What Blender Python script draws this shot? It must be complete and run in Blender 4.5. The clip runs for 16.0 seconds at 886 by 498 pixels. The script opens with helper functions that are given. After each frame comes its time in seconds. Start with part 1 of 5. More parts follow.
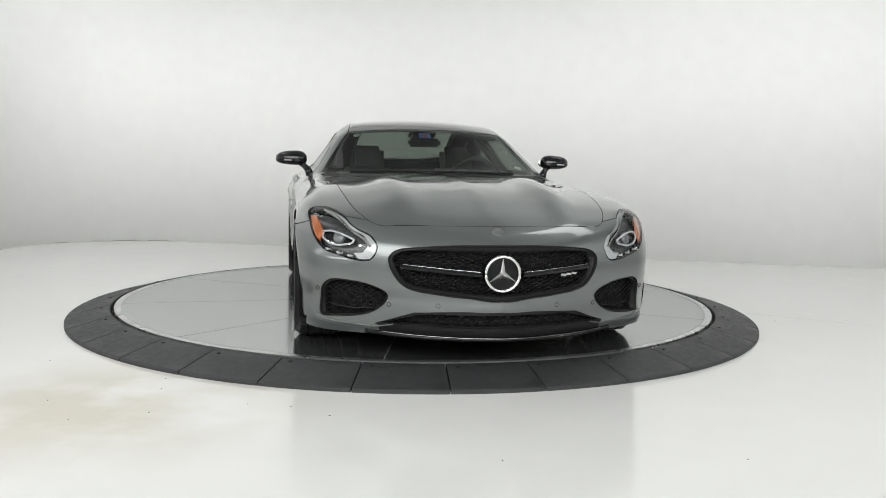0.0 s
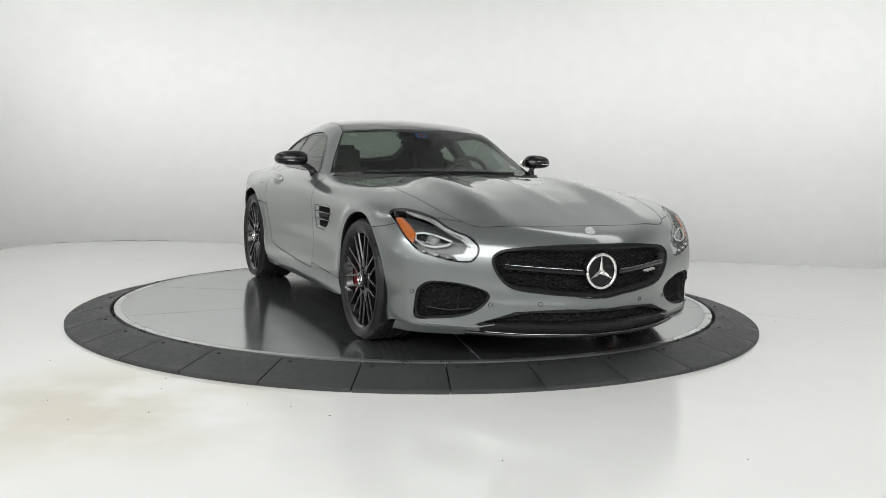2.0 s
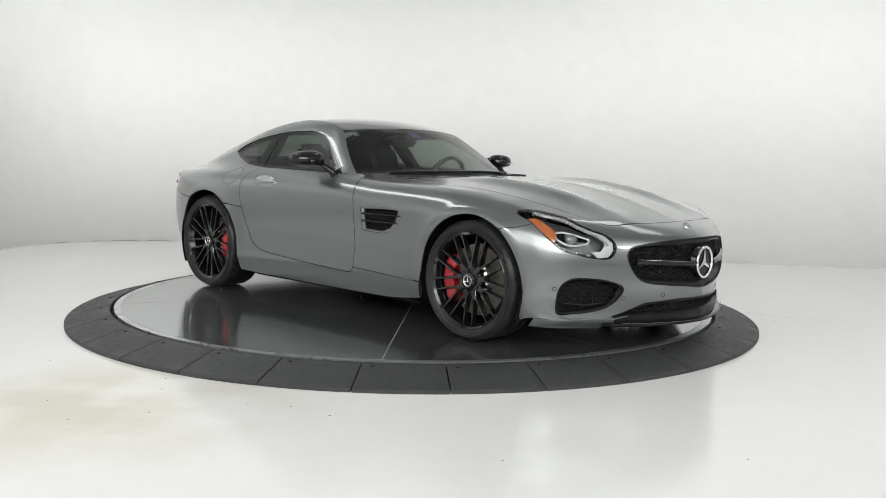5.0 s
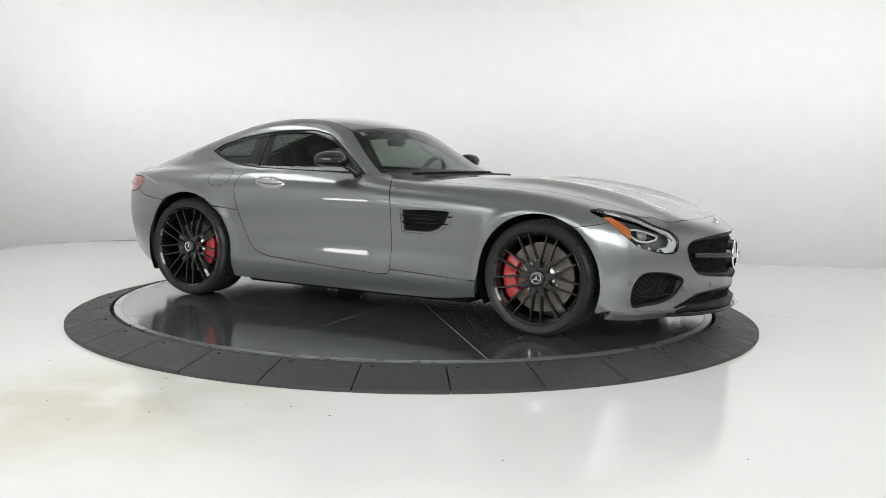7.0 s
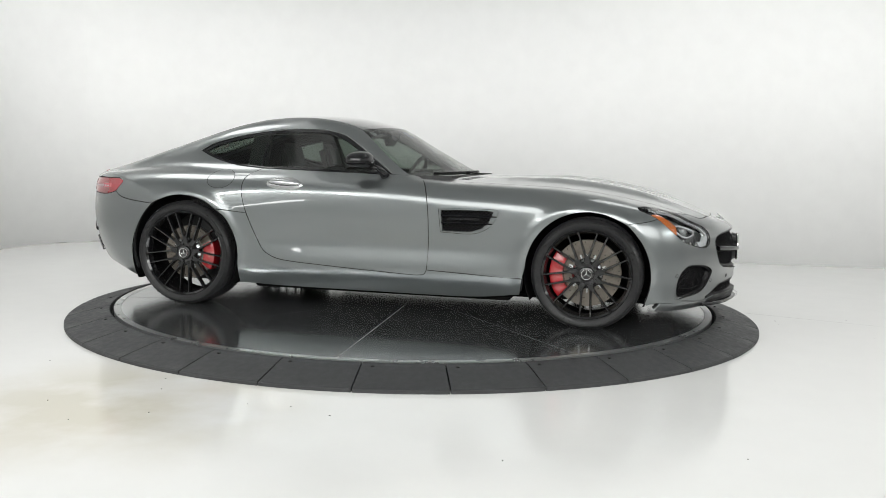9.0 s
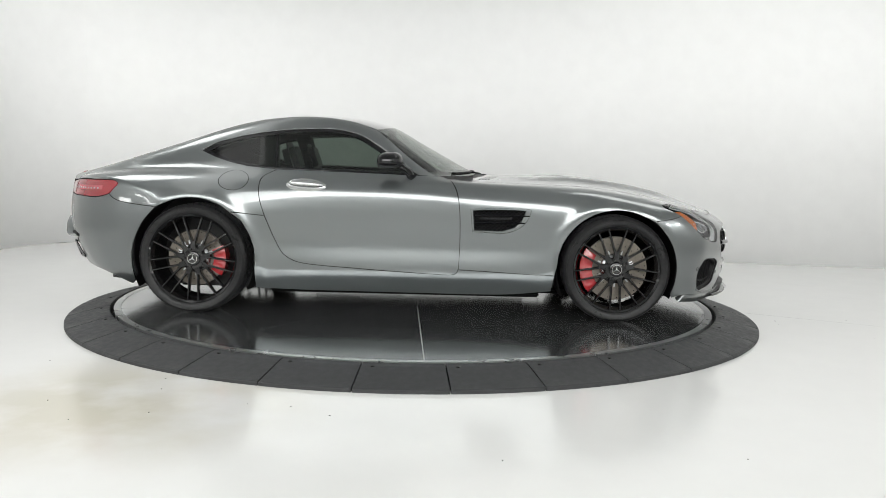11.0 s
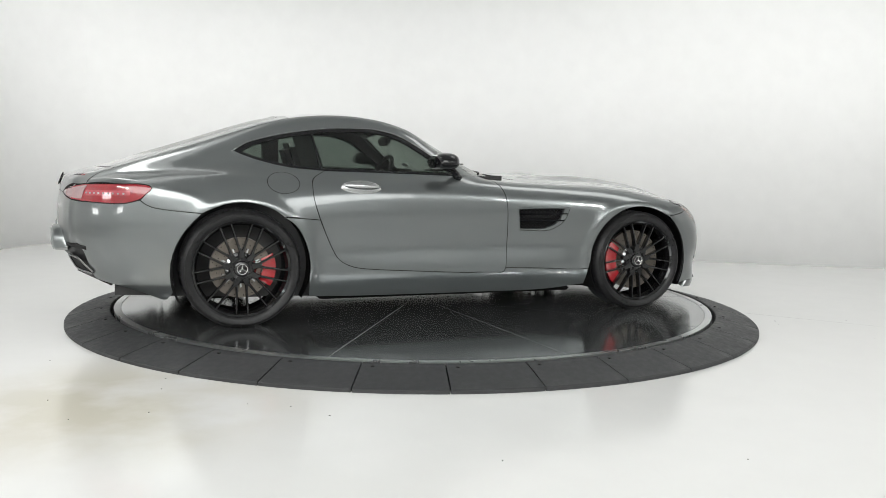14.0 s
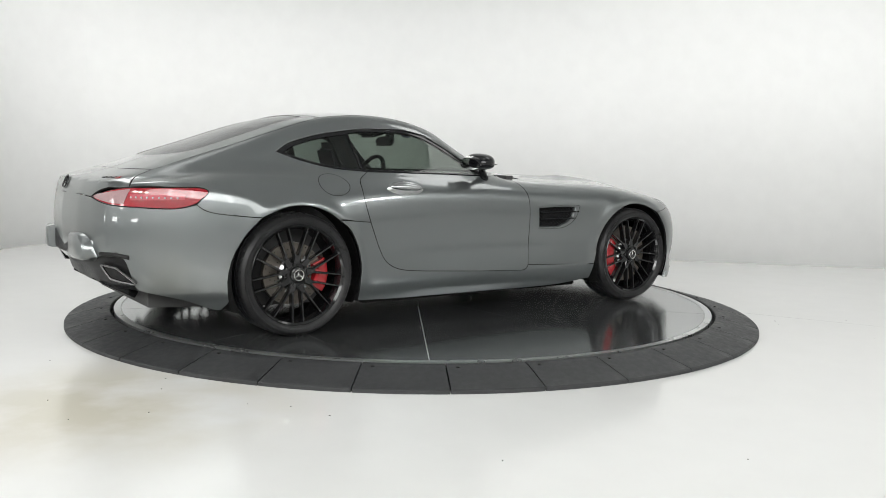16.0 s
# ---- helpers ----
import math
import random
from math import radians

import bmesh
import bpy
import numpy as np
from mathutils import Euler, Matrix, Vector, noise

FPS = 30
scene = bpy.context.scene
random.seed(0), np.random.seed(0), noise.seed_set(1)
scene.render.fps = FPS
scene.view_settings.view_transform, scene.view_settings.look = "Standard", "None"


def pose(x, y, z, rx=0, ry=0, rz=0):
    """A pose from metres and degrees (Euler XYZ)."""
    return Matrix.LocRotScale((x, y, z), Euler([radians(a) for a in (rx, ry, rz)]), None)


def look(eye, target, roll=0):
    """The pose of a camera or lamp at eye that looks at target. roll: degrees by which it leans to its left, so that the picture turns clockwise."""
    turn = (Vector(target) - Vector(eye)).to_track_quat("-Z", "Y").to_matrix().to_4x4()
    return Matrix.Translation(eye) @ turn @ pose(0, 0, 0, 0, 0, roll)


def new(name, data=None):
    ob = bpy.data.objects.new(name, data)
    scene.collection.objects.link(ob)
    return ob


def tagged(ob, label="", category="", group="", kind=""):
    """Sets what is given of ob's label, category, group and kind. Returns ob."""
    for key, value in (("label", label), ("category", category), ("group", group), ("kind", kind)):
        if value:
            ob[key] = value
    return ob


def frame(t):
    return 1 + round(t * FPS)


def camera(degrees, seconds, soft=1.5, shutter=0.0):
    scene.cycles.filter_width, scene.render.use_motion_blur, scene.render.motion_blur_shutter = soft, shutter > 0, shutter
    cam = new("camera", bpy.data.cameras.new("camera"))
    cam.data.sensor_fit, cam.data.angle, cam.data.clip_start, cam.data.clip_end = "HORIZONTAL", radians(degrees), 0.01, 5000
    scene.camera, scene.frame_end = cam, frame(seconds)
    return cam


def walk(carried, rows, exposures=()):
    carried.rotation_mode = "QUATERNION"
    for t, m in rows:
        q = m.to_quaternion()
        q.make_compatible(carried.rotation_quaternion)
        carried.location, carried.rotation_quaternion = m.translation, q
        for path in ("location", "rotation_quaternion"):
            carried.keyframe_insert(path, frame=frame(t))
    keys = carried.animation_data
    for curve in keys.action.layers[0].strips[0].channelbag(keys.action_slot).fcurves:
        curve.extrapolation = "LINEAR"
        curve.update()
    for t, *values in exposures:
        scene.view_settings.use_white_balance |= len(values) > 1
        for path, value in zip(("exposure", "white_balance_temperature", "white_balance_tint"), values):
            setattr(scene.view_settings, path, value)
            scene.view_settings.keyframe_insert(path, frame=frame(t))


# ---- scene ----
# ---- camera: on a stand, level with the car's glass ----
cam = camera(53.30, 16.0, soft=.75)
EYE = Vector((0.0, -6.293, 1.0036))
TURN = Euler((radians(90 - 5.943), 0, radians(-1.708)))
STAND = Matrix.Translation(EYE) @ TURN.to_matrix().to_4x4() @ pose(0, 0, 0, 0, 0, 1.125)
walk(cam, [(0.0, STAND), (16.0, STAND)], [(0.0, -.10), (4.0, -.09), (6.4, 0.0), (16.0, 0.0)])

# ---- light: a white studio lit by soft boxes under a grey ceiling ----
world = bpy.data.worlds.new("studio_world")
scene.world = world
world.use_nodes = True
world.node_tree.nodes["Background"].inputs[0].default_value = (.5, .52, .52, 1)
world.node_tree.nodes["Background"].inputs[1].default_value = 0.05
scene.view_settings.exposure = 0.0


def soft_box(name, x, y, z, aim, wide, deep, watts, spread=180):
    lamp = bpy.data.lights.new(name, "AREA")
    lamp.shape, lamp.size, lamp.size_y, lamp.energy = "RECTANGLE", wide, deep, watts
    lamp.spread = radians(spread)
    lamp.color = (.995, 1, .985)
    new(name, lamp).matrix_world = look((x, y, z), aim)


# unseen fill lamps added to wash the walls, and four boxes over the camera
soft_box("wall_wash_front", -.9, -6.0, 5.2, (-1.6, -9.3, 1.9), 8.0, 1.6, 250, 120)
soft_box("wall_wash_west", -2.9, -1.8, 5.2, (-5.3, -1.5, .4), 9.5, 1.3, 38, 130)
soft_box("wall_wash_east", 4.6, -2.8, 5.2, (7.2, -2.6, .4), 8.5, 1.3, 30, 130)
for x, y, watts in ((-3.6, -7.0, 44), (-1.3, -8.1, 64), (1.5, -8.4, 69), (4.0, -8.0, 52)):
    soft_box("front_box", x, y, 3.2, (.42 * x, 3.6, .6), 2.9, 2.7, watts, 120)
# unseen fill lamps over the far corners, added to brighten floor and wall foot
soft_box("corner_fill_west", -4.1, 1.6, 5.7, (-4.3, 1.9, 0), 1.2, 3.0, 50, 150)
soft_box("corner_fill_east", 3.9, .9, 5.7, (4.1, 1.2, 0), 4.2, 1.5, 48, 150)
# small spots on the side walls
for x, y in ((-4.6, -4.3), (-4.6, -5.2), (-4.5, -6.1), (5.9, -3.7), (5.9, -4.8), (5.7, -5.9)):
    soft_box("wall_spot", x, y, 2.75, (0, -.4, .6), .20, .14, 11, 120)
# low light bars along the west wall, which glint in the doors and wings
for x, y, z in ((-4.75, -2.75, .78), (-4.5, -3.4, 1.1), (-4.1, -4.65, .8)):
    soft_box("light_bar", x, y, z, (0, 0, .55), .5, .12, 1.3, 150)


# ---- materials ----
def material(name, color, rough=.5, metal=0.0, coat=0.0, spec=.5, grain=0.0, size=40.0, tint=(0, 0, 0), bump=0.0, bump_size=200.0, sheen=0.0):
    """Principled, with the colour and gloss varied by noise at two scales, and fine relief."""
    m = bpy.data.materials.new(name)
    m.use_nodes = True
    nt = m.node_tree
    b = nt.nodes["Principled BSDF"]
    b.inputs["Base Color"].default_value = (*color, 1)
    b.inputs["Roughness"].default_value, b.inputs["Metallic"].default_value = rough, metal
    b.inputs["Coat Weight"].default_value, b.inputs["Specular IOR Level"].default_value = coat, spec
    b.inputs["Coat Roughness"].default_value = .02
    where = nt.nodes.new("ShaderNodeTexCoord")
    if grain:
        big, small = nt.nodes.new("ShaderNodeTexNoise"), nt.nodes.new("ShaderNodeTexNoise")
        big.inputs["Scale"].default_value, small.inputs["Scale"].default_value = size / 12, size
        big.inputs["Detail"].default_value, small.inputs["Detail"].default_value = 4, 5
        add = nt.nodes.new("ShaderNodeMath")
        nt.links.new(where.outputs["Object"], big.inputs["Vector"])
        nt.links.new(where.outputs["Object"], small.inputs["Vector"])
        nt.links.new(big.outputs["Fac"], add.inputs[0])
        nt.links.new(small.outputs["Fac"], add.inputs[1])
        ramp = nt.nodes.new("ShaderNodeMapRange")
        ramp.inputs["From Min"].default_value, ramp.inputs["From Max"].default_value = .7, 1.3
        nt.links.new(add.outputs[0], ramp.inputs["Value"])
        mix = nt.nodes.new("ShaderNodeMix")
        mix.data_type = "RGBA"
        mix.inputs["A"].default_value = (*[max(c * (1 - grain) - t, 0) for c, t in zip(color, tint)], 1)
        mix.inputs["B"].default_value = (*[min(c * (1 + grain) + t, 1) for c, t in zip(color, tint)], 1)
        nt.links.new(ramp.outputs[0], mix.inputs["Factor"])
        nt.links.new(mix.outputs["Result"], b.inputs["Base Color"])
        gloss = nt.nodes.new("ShaderNodeMapRange")
        gloss.inputs["To Min"].default_value, gloss.inputs["To Max"].default_value = rough * (1 - grain * .8), min(rough * (1 + grain * .8), 1)
        nt.links.new(ramp.outputs[0], gloss.inputs["Value"])
        nt.links.new(gloss.outputs[0], b.inputs["Roughness"])
    if bump:
        tex, relief = nt.nodes.new("ShaderNodeTexNoise"), nt.nodes.new("ShaderNodeBump")
        tex.inputs["Scale"].default_value = bump_size
        nt.links.new(where.outputs["Object"], tex.inputs["Vector"])
        relief.inputs["Strength"].default_value, relief.inputs["Distance"].default_value = bump, .002
        nt.links.new(tex.outputs["Fac"], relief.inputs["Height"])
        nt.links.new(relief.outputs[0], b.inputs["Normal"])
    return m


def glass(name, tint, gloss=.02, least=.05):
    """Thin tinted glass: lets the light through, coloured, with a mirror film that grows towards grazing."""
    m = bpy.data.materials.new(name)
    m.use_nodes = True
    nt = m.node_tree
    nt.nodes.clear()
    out, mix, clear, film, fr = (nt.nodes.new(k) for k in ("ShaderNodeOutputMaterial", "ShaderNodeMixShader", "ShaderNodeBsdfTransparent", "ShaderNodeBsdfGlossy", "ShaderNodeLayerWeight"))
    power, scale = nt.nodes.new("ShaderNodeMath"), nt.nodes.new("ShaderNodeMapRange")
    power.operation, power.inputs[1].default_value, fr.inputs["Blend"].default_value = "POWER", 5.0, .5
    scale.inputs["To Min"].default_value, scale.inputs["To Max"].default_value = least, .95
    nt.links.new(fr.outputs["Facing"], power.inputs[0])
    nt.links.new(power.outputs[0], scale.inputs["Value"])
    clear.inputs[0].default_value = (*tint, 1)
    film.inputs["Roughness"].default_value = gloss
    nt.links.new(scale.outputs[0], mix.inputs[0])
    nt.links.new(clear.outputs[0], mix.inputs[1])
    nt.links.new(film.outputs[0], mix.inputs[2])
    nt.links.new(mix.outputs[0], out.inputs[0])
    return m


def car_paint():
    m = material("grey_metallic_paint", (.144, .156, .156), rough=.29, metal=.8, coat=1.0)
    nt = m.node_tree
    b = nt.nodes["Principled BSDF"]
    where, cells, relief = nt.nodes.new("ShaderNodeTexCoord"), nt.nodes.new("ShaderNodeTexVoronoi"), nt.nodes.new("ShaderNodeBump")
    b.inputs["Coat IOR"].default_value = 1.62
    cells.inputs["Scale"].default_value = 1400
    nt.links.new(where.outputs["Object"], cells.inputs["Vector"])
    relief.inputs["Strength"].default_value, relief.inputs["Distance"].default_value = .06, .0005
    nt.links.new(cells.outputs["Distance"], relief.inputs["Height"])
    nt.links.new(relief.outputs[0], b.inputs["Normal"])
    return m


PAINT = car_paint()
WALL = material("white_wall_paint", (.865, .865, .86), rough=.62, grain=.02, size=6, bump=.05, bump_size=60)
FLOOR = material("white_epoxy_floor", (.765, .765, .75), rough=.14, grain=.015, size=5)


def stain_floor(m):
    """Yellowed wear where vehicles roll on to the turntable."""
    nt = m.node_tree
    b = nt.nodes["Principled BSDF"]
    was = b.inputs["Base Color"].links[0].from_socket
    where, place, dist, cloud, soft, mul, mix = (nt.nodes.new(k) for k in ("ShaderNodeTexCoord", "ShaderNodeMapping", "ShaderNodeVectorMath", "ShaderNodeTexNoise", "ShaderNodeMapRange", "ShaderNodeMath", "ShaderNodeMix"))
    place.inputs["Location"].default_value, place.inputs["Scale"].default_value = (1.20, 2.17, 0), (.9, .85, 1)
    nt.links.new(where.outputs["Object"], place.inputs["Vector"])
    dist.operation = "LENGTH"
    nt.links.new(place.outputs[0], dist.inputs[0])
    soft.inputs["From Min"].default_value, soft.inputs["From Max"].default_value = 1.0, .15
    soft.interpolation_type = "SMOOTHSTEP"
    nt.links.new(dist.outputs["Value"], soft.inputs["Value"])
    cloud.inputs["Scale"].default_value, cloud.inputs["Detail"].default_value = 1.6, 6
    nt.links.new(where.outputs["Object"], cloud.inputs["Vector"])
    sharp = nt.nodes.new("ShaderNodeMapRange")
    sharp.inputs["From Min"].default_value, sharp.inputs["From Max"].default_value = .34, .58
    nt.links.new(cloud.outputs["Fac"], sharp.inputs["Value"])
    mul.operation = "MULTIPLY"
    nt.links.new(soft.outputs[0], mul.inputs[0])
    nt.links.new(sharp.outputs[0], mul.inputs[1])
    mix.data_type = "RGBA"
    mix.inputs["B"].default_value = (.60, .57, .48, 1)
    nt.links.new(mul.outputs[0], mix.inputs["Factor"])
    nt.links.new(was, mix.inputs["A"])
    nt.links.new(mix.outputs["Result"], b.inputs["Base Color"])


stain_floor(FLOOR)
# unseen upper walls: grey chosen for the light they bounce and their reflections
BOUNCE_WALL = material("bounce_grey_wall", (.66, .67, .665), rough=.8, grain=.1, size=8)
CEILING = material("grey_ceiling", (.50, .51, .51), rough=.8, grain=.1, size=8)
RAMP = material("black_rubber_ramp", (.024, .025, .026), rough=.55, grain=.35, size=30, bump=.25, bump_size=260)
STEEL = material("polished_grey_steel", (.36, .375, .38), rough=.13, metal=.9, grain=.06, size=2)
RIM_STEEL = material("bare_steel_edge", (.55, .56, .56), rough=.28, metal=.9, grain=.05, size=10)
JOINT = material("grey_joint", (.25, .25, .24), rough=.8, grain=.3, size=20)
SEAM = material("pale_seam_filler", (.46, .47, .465), rough=.5, grain=.2, size=30)
GAP = material("black_gap", (.006, .006, .006), rough=.9, grain=.2, size=30)
GLOSS_BLACK = material("gloss_black", (.005, .005, .006), rough=.08, spec=.4)
ROOF_BLACK = material("black_roof_glass", (.012, .013, .013), rough=.06, coat=1.0)
PLASTIC = material("black_plastic", (.008, .008, .0085), rough=.42, grain=.25, size=80, bump=.1, bump_size=500, spec=.2)
MESH = material("black_mesh_plastic", (.007, .007, .008), rough=.4, grain=.2, size=60, spec=.3)
CHROME = material("bright_chrome", (.78, .78, .77), rough=.06, metal=1.0)
SILVER = material("satin_silver", (.42, .43, .43), rough=.25, metal=1.0, grain=.08, size=60)
RUBBER = material("tyre_rubber", (.016, .016, .0165), rough=.33, grain=.3, size=40, bump=.1, bump_size=300, spec=.22)
WHEEL = material("gloss_black_alloy", (.006, .006, .0065), rough=.10, coat=.45, spec=.35)
RED = material("red_caliper_paint", (.29, .008, .012), rough=.25, coat=.6, grain=.08, size=60)
IRON = material("brake_disc_iron", (.15, .134, .115), rough=.42, metal=.85, grain=.15, size=90)
LINER = material("wheelhouse_liner", (.006, .006, .006), rough=.9, grain=.3, size=50, spec=.1)
LEATHER = material("black_leather", (.018, .018, .019), rough=.45, grain=.25, size=60, bump=.15, bump_size=300)
TRIM = material("dark_cabin_trim", (.022, .022, .022), rough=.6, grain=.2, size=60)
PANE = glass("tinted_glass", (.31, .355, .325))
SCREEN = glass("windscreen_glass", (.50, .55, .51))
LENS = glass("clear_lens", (.93, .94, .94), least=.02)
AMBER = material("amber_reflector", (.34, .085, .012), rough=.18, coat=1.0, grain=.12, size=160)
RED_LENS = material("red_lamp_lens", (.22, .006, .013), rough=.10, coat=1.0, grain=.15, size=80)
PALE_LENS = material("clear_lamp_end", (.26, .16, .165), rough=.08, coat=1.0, grain=.1, size=80)
STRIP_LENS = material("bright_red_strip", (.34, .05, .065), rough=.08, coat=1.0, grain=.15, size=80)
LAMP_INNER = material("lamp_grey_inner", (.04, .042, .044), rough=.3, coat=0.0, grain=.2, size=60)
LAMP_GLASS = material("grey_lamp_glass", (.10, .105, .11), rough=.06, coat=1.0)
EXHAUST = material("dark_chrome", (.22, .22, .22), rough=.18, metal=1.0, grain=.1, size=80)
LAMP_LIGHT = material("lamp_white_reflector", (.44, .455, .465), rough=.2, metal=.3, grain=.15, size=120)
BLUE = material("blue_sticker", (.03, .09, .35), rough=.5, grain=.2, size=200)


# ---- helpers for meshes ----
def mesh_object(name, verts, faces, mat, parent=None, label="", smooth=True, normals=None, dark_from=None):
    me = bpy.data.meshes.new(name)
    me.from_pydata([tuple(map(float, v)) for v in verts], [], [tuple(map(int, f)) for f in faces])
    me.materials.append(mat)
    if dark_from is not None:
        me.materials.append(GAP)
        for f in me.polygons[dark_from:]:
            f.material_index = 1
    if smooth:
        me.shade_smooth()
    if normals is not None:
        me.normals_split_custom_set_from_vertices([tuple(map(float, n)) for n in normals])
    ob = new(name, me)
    ob.parent = parent
    if label:
        tagged(ob, label)
    return ob


def part(name, bm, mat, parent, label="", smooth=False, angle=None):
    """Links a bmesh as one mesh object under a thing or a part."""
    bmesh.ops.recalc_face_normals(bm, faces=bm.faces)
    me = bpy.data.meshes.new(name)
    bm.to_mesh(me)
    bm.free()
    me.materials.append(mat)
    if smooth:
        me.shade_smooth()
        if angle:
            me.set_sharp_from_angle(angle=radians(angle))
    ob = new(name, me)
    ob.parent = parent
    if label:
        tagged(ob, label)
    return ob


def block(bm, size, at, turn=None, bevel=0.0):
    m = Matrix.Translation(at) @ (turn.to_4x4() if turn else Matrix.Identity(4)) @ Matrix.Diagonal((*size, 1))
    made = bmesh.ops.create_cube(bm, size=1, matrix=m)["verts"]
    if bevel:
        edges = list({e for v in made for e in v.link_edges})
        bmesh.ops.bevel(bm, geom=edges, offset=bevel, segments=2, affect="EDGES")
    return bm


def spun(profile, steps=64, axis="y", closed=False):
    """A bmesh turned about an axis: profile rows are (radius, along)."""
    bm = bmesh.new()
    rings = []
    for k in range(steps):
        a = 2 * math.pi * k / steps
        ring = []
        for r, h in profile:
            p = (r * math.cos(a), h, r * math.sin(a)) if axis == "y" else (r * math.cos(a), r * math.sin(a), h)
            ring.append(bm.verts.new(p))
        rings.append(ring)
    n = len(profile)
    for k in range(steps):
        a, b = rings[k], rings[(k + 1) % steps]
        for i in range(n if closed else n - 1):
            j = (i + 1) % n
            bm.faces.new((a[i], a[j], b[j], b[i]))
    return bm


# ---- the studio: white walls with a rounded corner, a glossy white floor ----
FLOOR_Z = -.081
TILT = radians(-11.8)


def plan_point(u, v):
    """Room axes (u along the back wall, v towards it) to the world."""
    return (u * math.cos(TILT) - v * math.sin(TILT), u * math.sin(TILT) + v * math.cos(TILT))


def room_outline(grow=0.0):
    """A rectangle with rounded corners, in room axes."""
    u0, u1, v0, v1, r = -5.1 - grow, 7.2 + grow, -9.4 - grow, 3.83 + grow, 1.35 + grow
    pts = []
    for cu, cv, a0 in ((u1 - r, v1 - r, 0), (u0 + r, v1 - r, 90), (u0 + r, v0 + r, 180), (u1 - r, v0 + r, 270)):
        for k in range(17):
            a = radians(a0 + 90 * k / 16)
            pts.append(plan_point(cu + r * math.cos(a), cv + r * math.sin(a)))
    return pts


def build_wall(name, rim, out, a, b, low, high, mat, label):
    verts, faces, n = [], [], len(rim)
    ids = [k % n for k in range(a, b + 1)]
    for k in ids:
        verts += [(*rim[k], low), (*rim[k], high), (*out[k], high), (*out[k], low)]
    for i in range(len(ids) - 1):
        p, q = 4 * i, 4 * i + 4
        faces += [(p, q, q + 1, p + 1), (p + 1, q + 1, q + 2, p + 2), (p + 2, q + 2, q + 3, p + 3), (p + 3, q + 3, q, p)]
    tagged(mesh_object(name, verts, faces, mat), label, "wall", kind="structure")


def build_room():
    rim, out = room_outline(), room_outline(.15)
    n, high = len(rim), 6.2
    spans = {"wall_north": (8, 25), "wall_west": (25, 42), "wall_south": (42, 59), "wall_east": (59, 76)}
    for name, (a, b) in spans.items():
        # added out of view above the white walls, to shape bounced light
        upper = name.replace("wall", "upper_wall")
        build_wall(upper, rim, out, a, b, 3.35, high, BOUNCE_WALL, "unseen upper wall, its grey set to tune the bounced light")
        build_wall(name, rim, out, a, b, FLOOR_Z, 3.35, WALL, "plain white painted studio wall with rounded corners")
    tagged(mesh_object("floor", [(*p, FLOOR_Z) for p in out], [range(n)], FLOOR, smooth=False), "glossy white epoxy studio floor, slightly stained", "floor", kind="structure")
    bm = bmesh.new()
    low = [bm.verts.new((*p, high)) for p in out]
    top = [bm.verts.new((*p, high + .1)) for p in out]
    bm.faces.new(low), bm.faces.new(top)
    for k in range(n):
        bm.faces.new((low[k], low[(k + 1) % n], top[(k + 1) % n], top[k]))
    tagged(part("ceiling", bm, CEILING, None), "plain grey studio ceiling", "ceiling", kind="structure")


build_room()


def floor_strip(name, a, b, wide, label):
    """A thin dark joint in the floor between two points."""
    a, b = Vector((*a, FLOOR_Z + .001)), Vector((*b, FLOOR_Z + .001))
    side = (b - a).cross(Vector((0, 0, 1))).normalized() * wide / 2
    bm = bmesh.new()
    bm.faces.new([bm.verts.new(p) for p in (a - side, a + side, b + side, b - side)])
    tagged(part(name, bm, JOINT, None), label, "floor joint", kind="structure")


floor_strip("floor_seam", (2.39, -.03), (6.9, -2.75), .006, "thin dark joint in the white floor")


def wall_joint():
    """The thin, broken dirt line where the walls meet the floor."""
    rim = room_outline(-.004)
    for a, b in ((14, 17), (18, 21), (21, 24), (24, 26), (27, 29)):
        bm = bmesh.new()
        low = [bm.verts.new((*rim[k], FLOOR_Z + .0005)) for k in range(a, b)]
        top = [bm.verts.new((*rim[k], FLOOR_Z + .005)) for k in range(a, b)]
        for k in range(b - a - 1):
            bm.faces.new((low[k], low[k + 1], top[k + 1], top[k]))
        tagged(part("wall_joint", bm, JOINT, None), "thin dark joint at the foot of the wall", "wall joint", kind="structure")


wall_joint()


def build_specks():
    """Crumbs of black rubber and grit lying about on the floor."""
    rng = random.Random(11)
    bm = bmesh.new()
    for _ in range(38):
        r, a = rng.uniform(2.42, 4.6), radians(rng.uniform(-150, -5))
        size = rng.uniform(.0015, .0042)
        turn = Matrix.Rotation(rng.uniform(0, 3), 3, "Z")
        block(bm, (size * rng.uniform(1, 2.4), size, .002), (r * math.cos(a), r * math.sin(a), FLOOR_Z + .001), turn)
    tagged(part("floor_grit", bm, RAMP, None), "black crumbs of grit scattered on the white floor", "grit", kind="stuff")


build_specks()


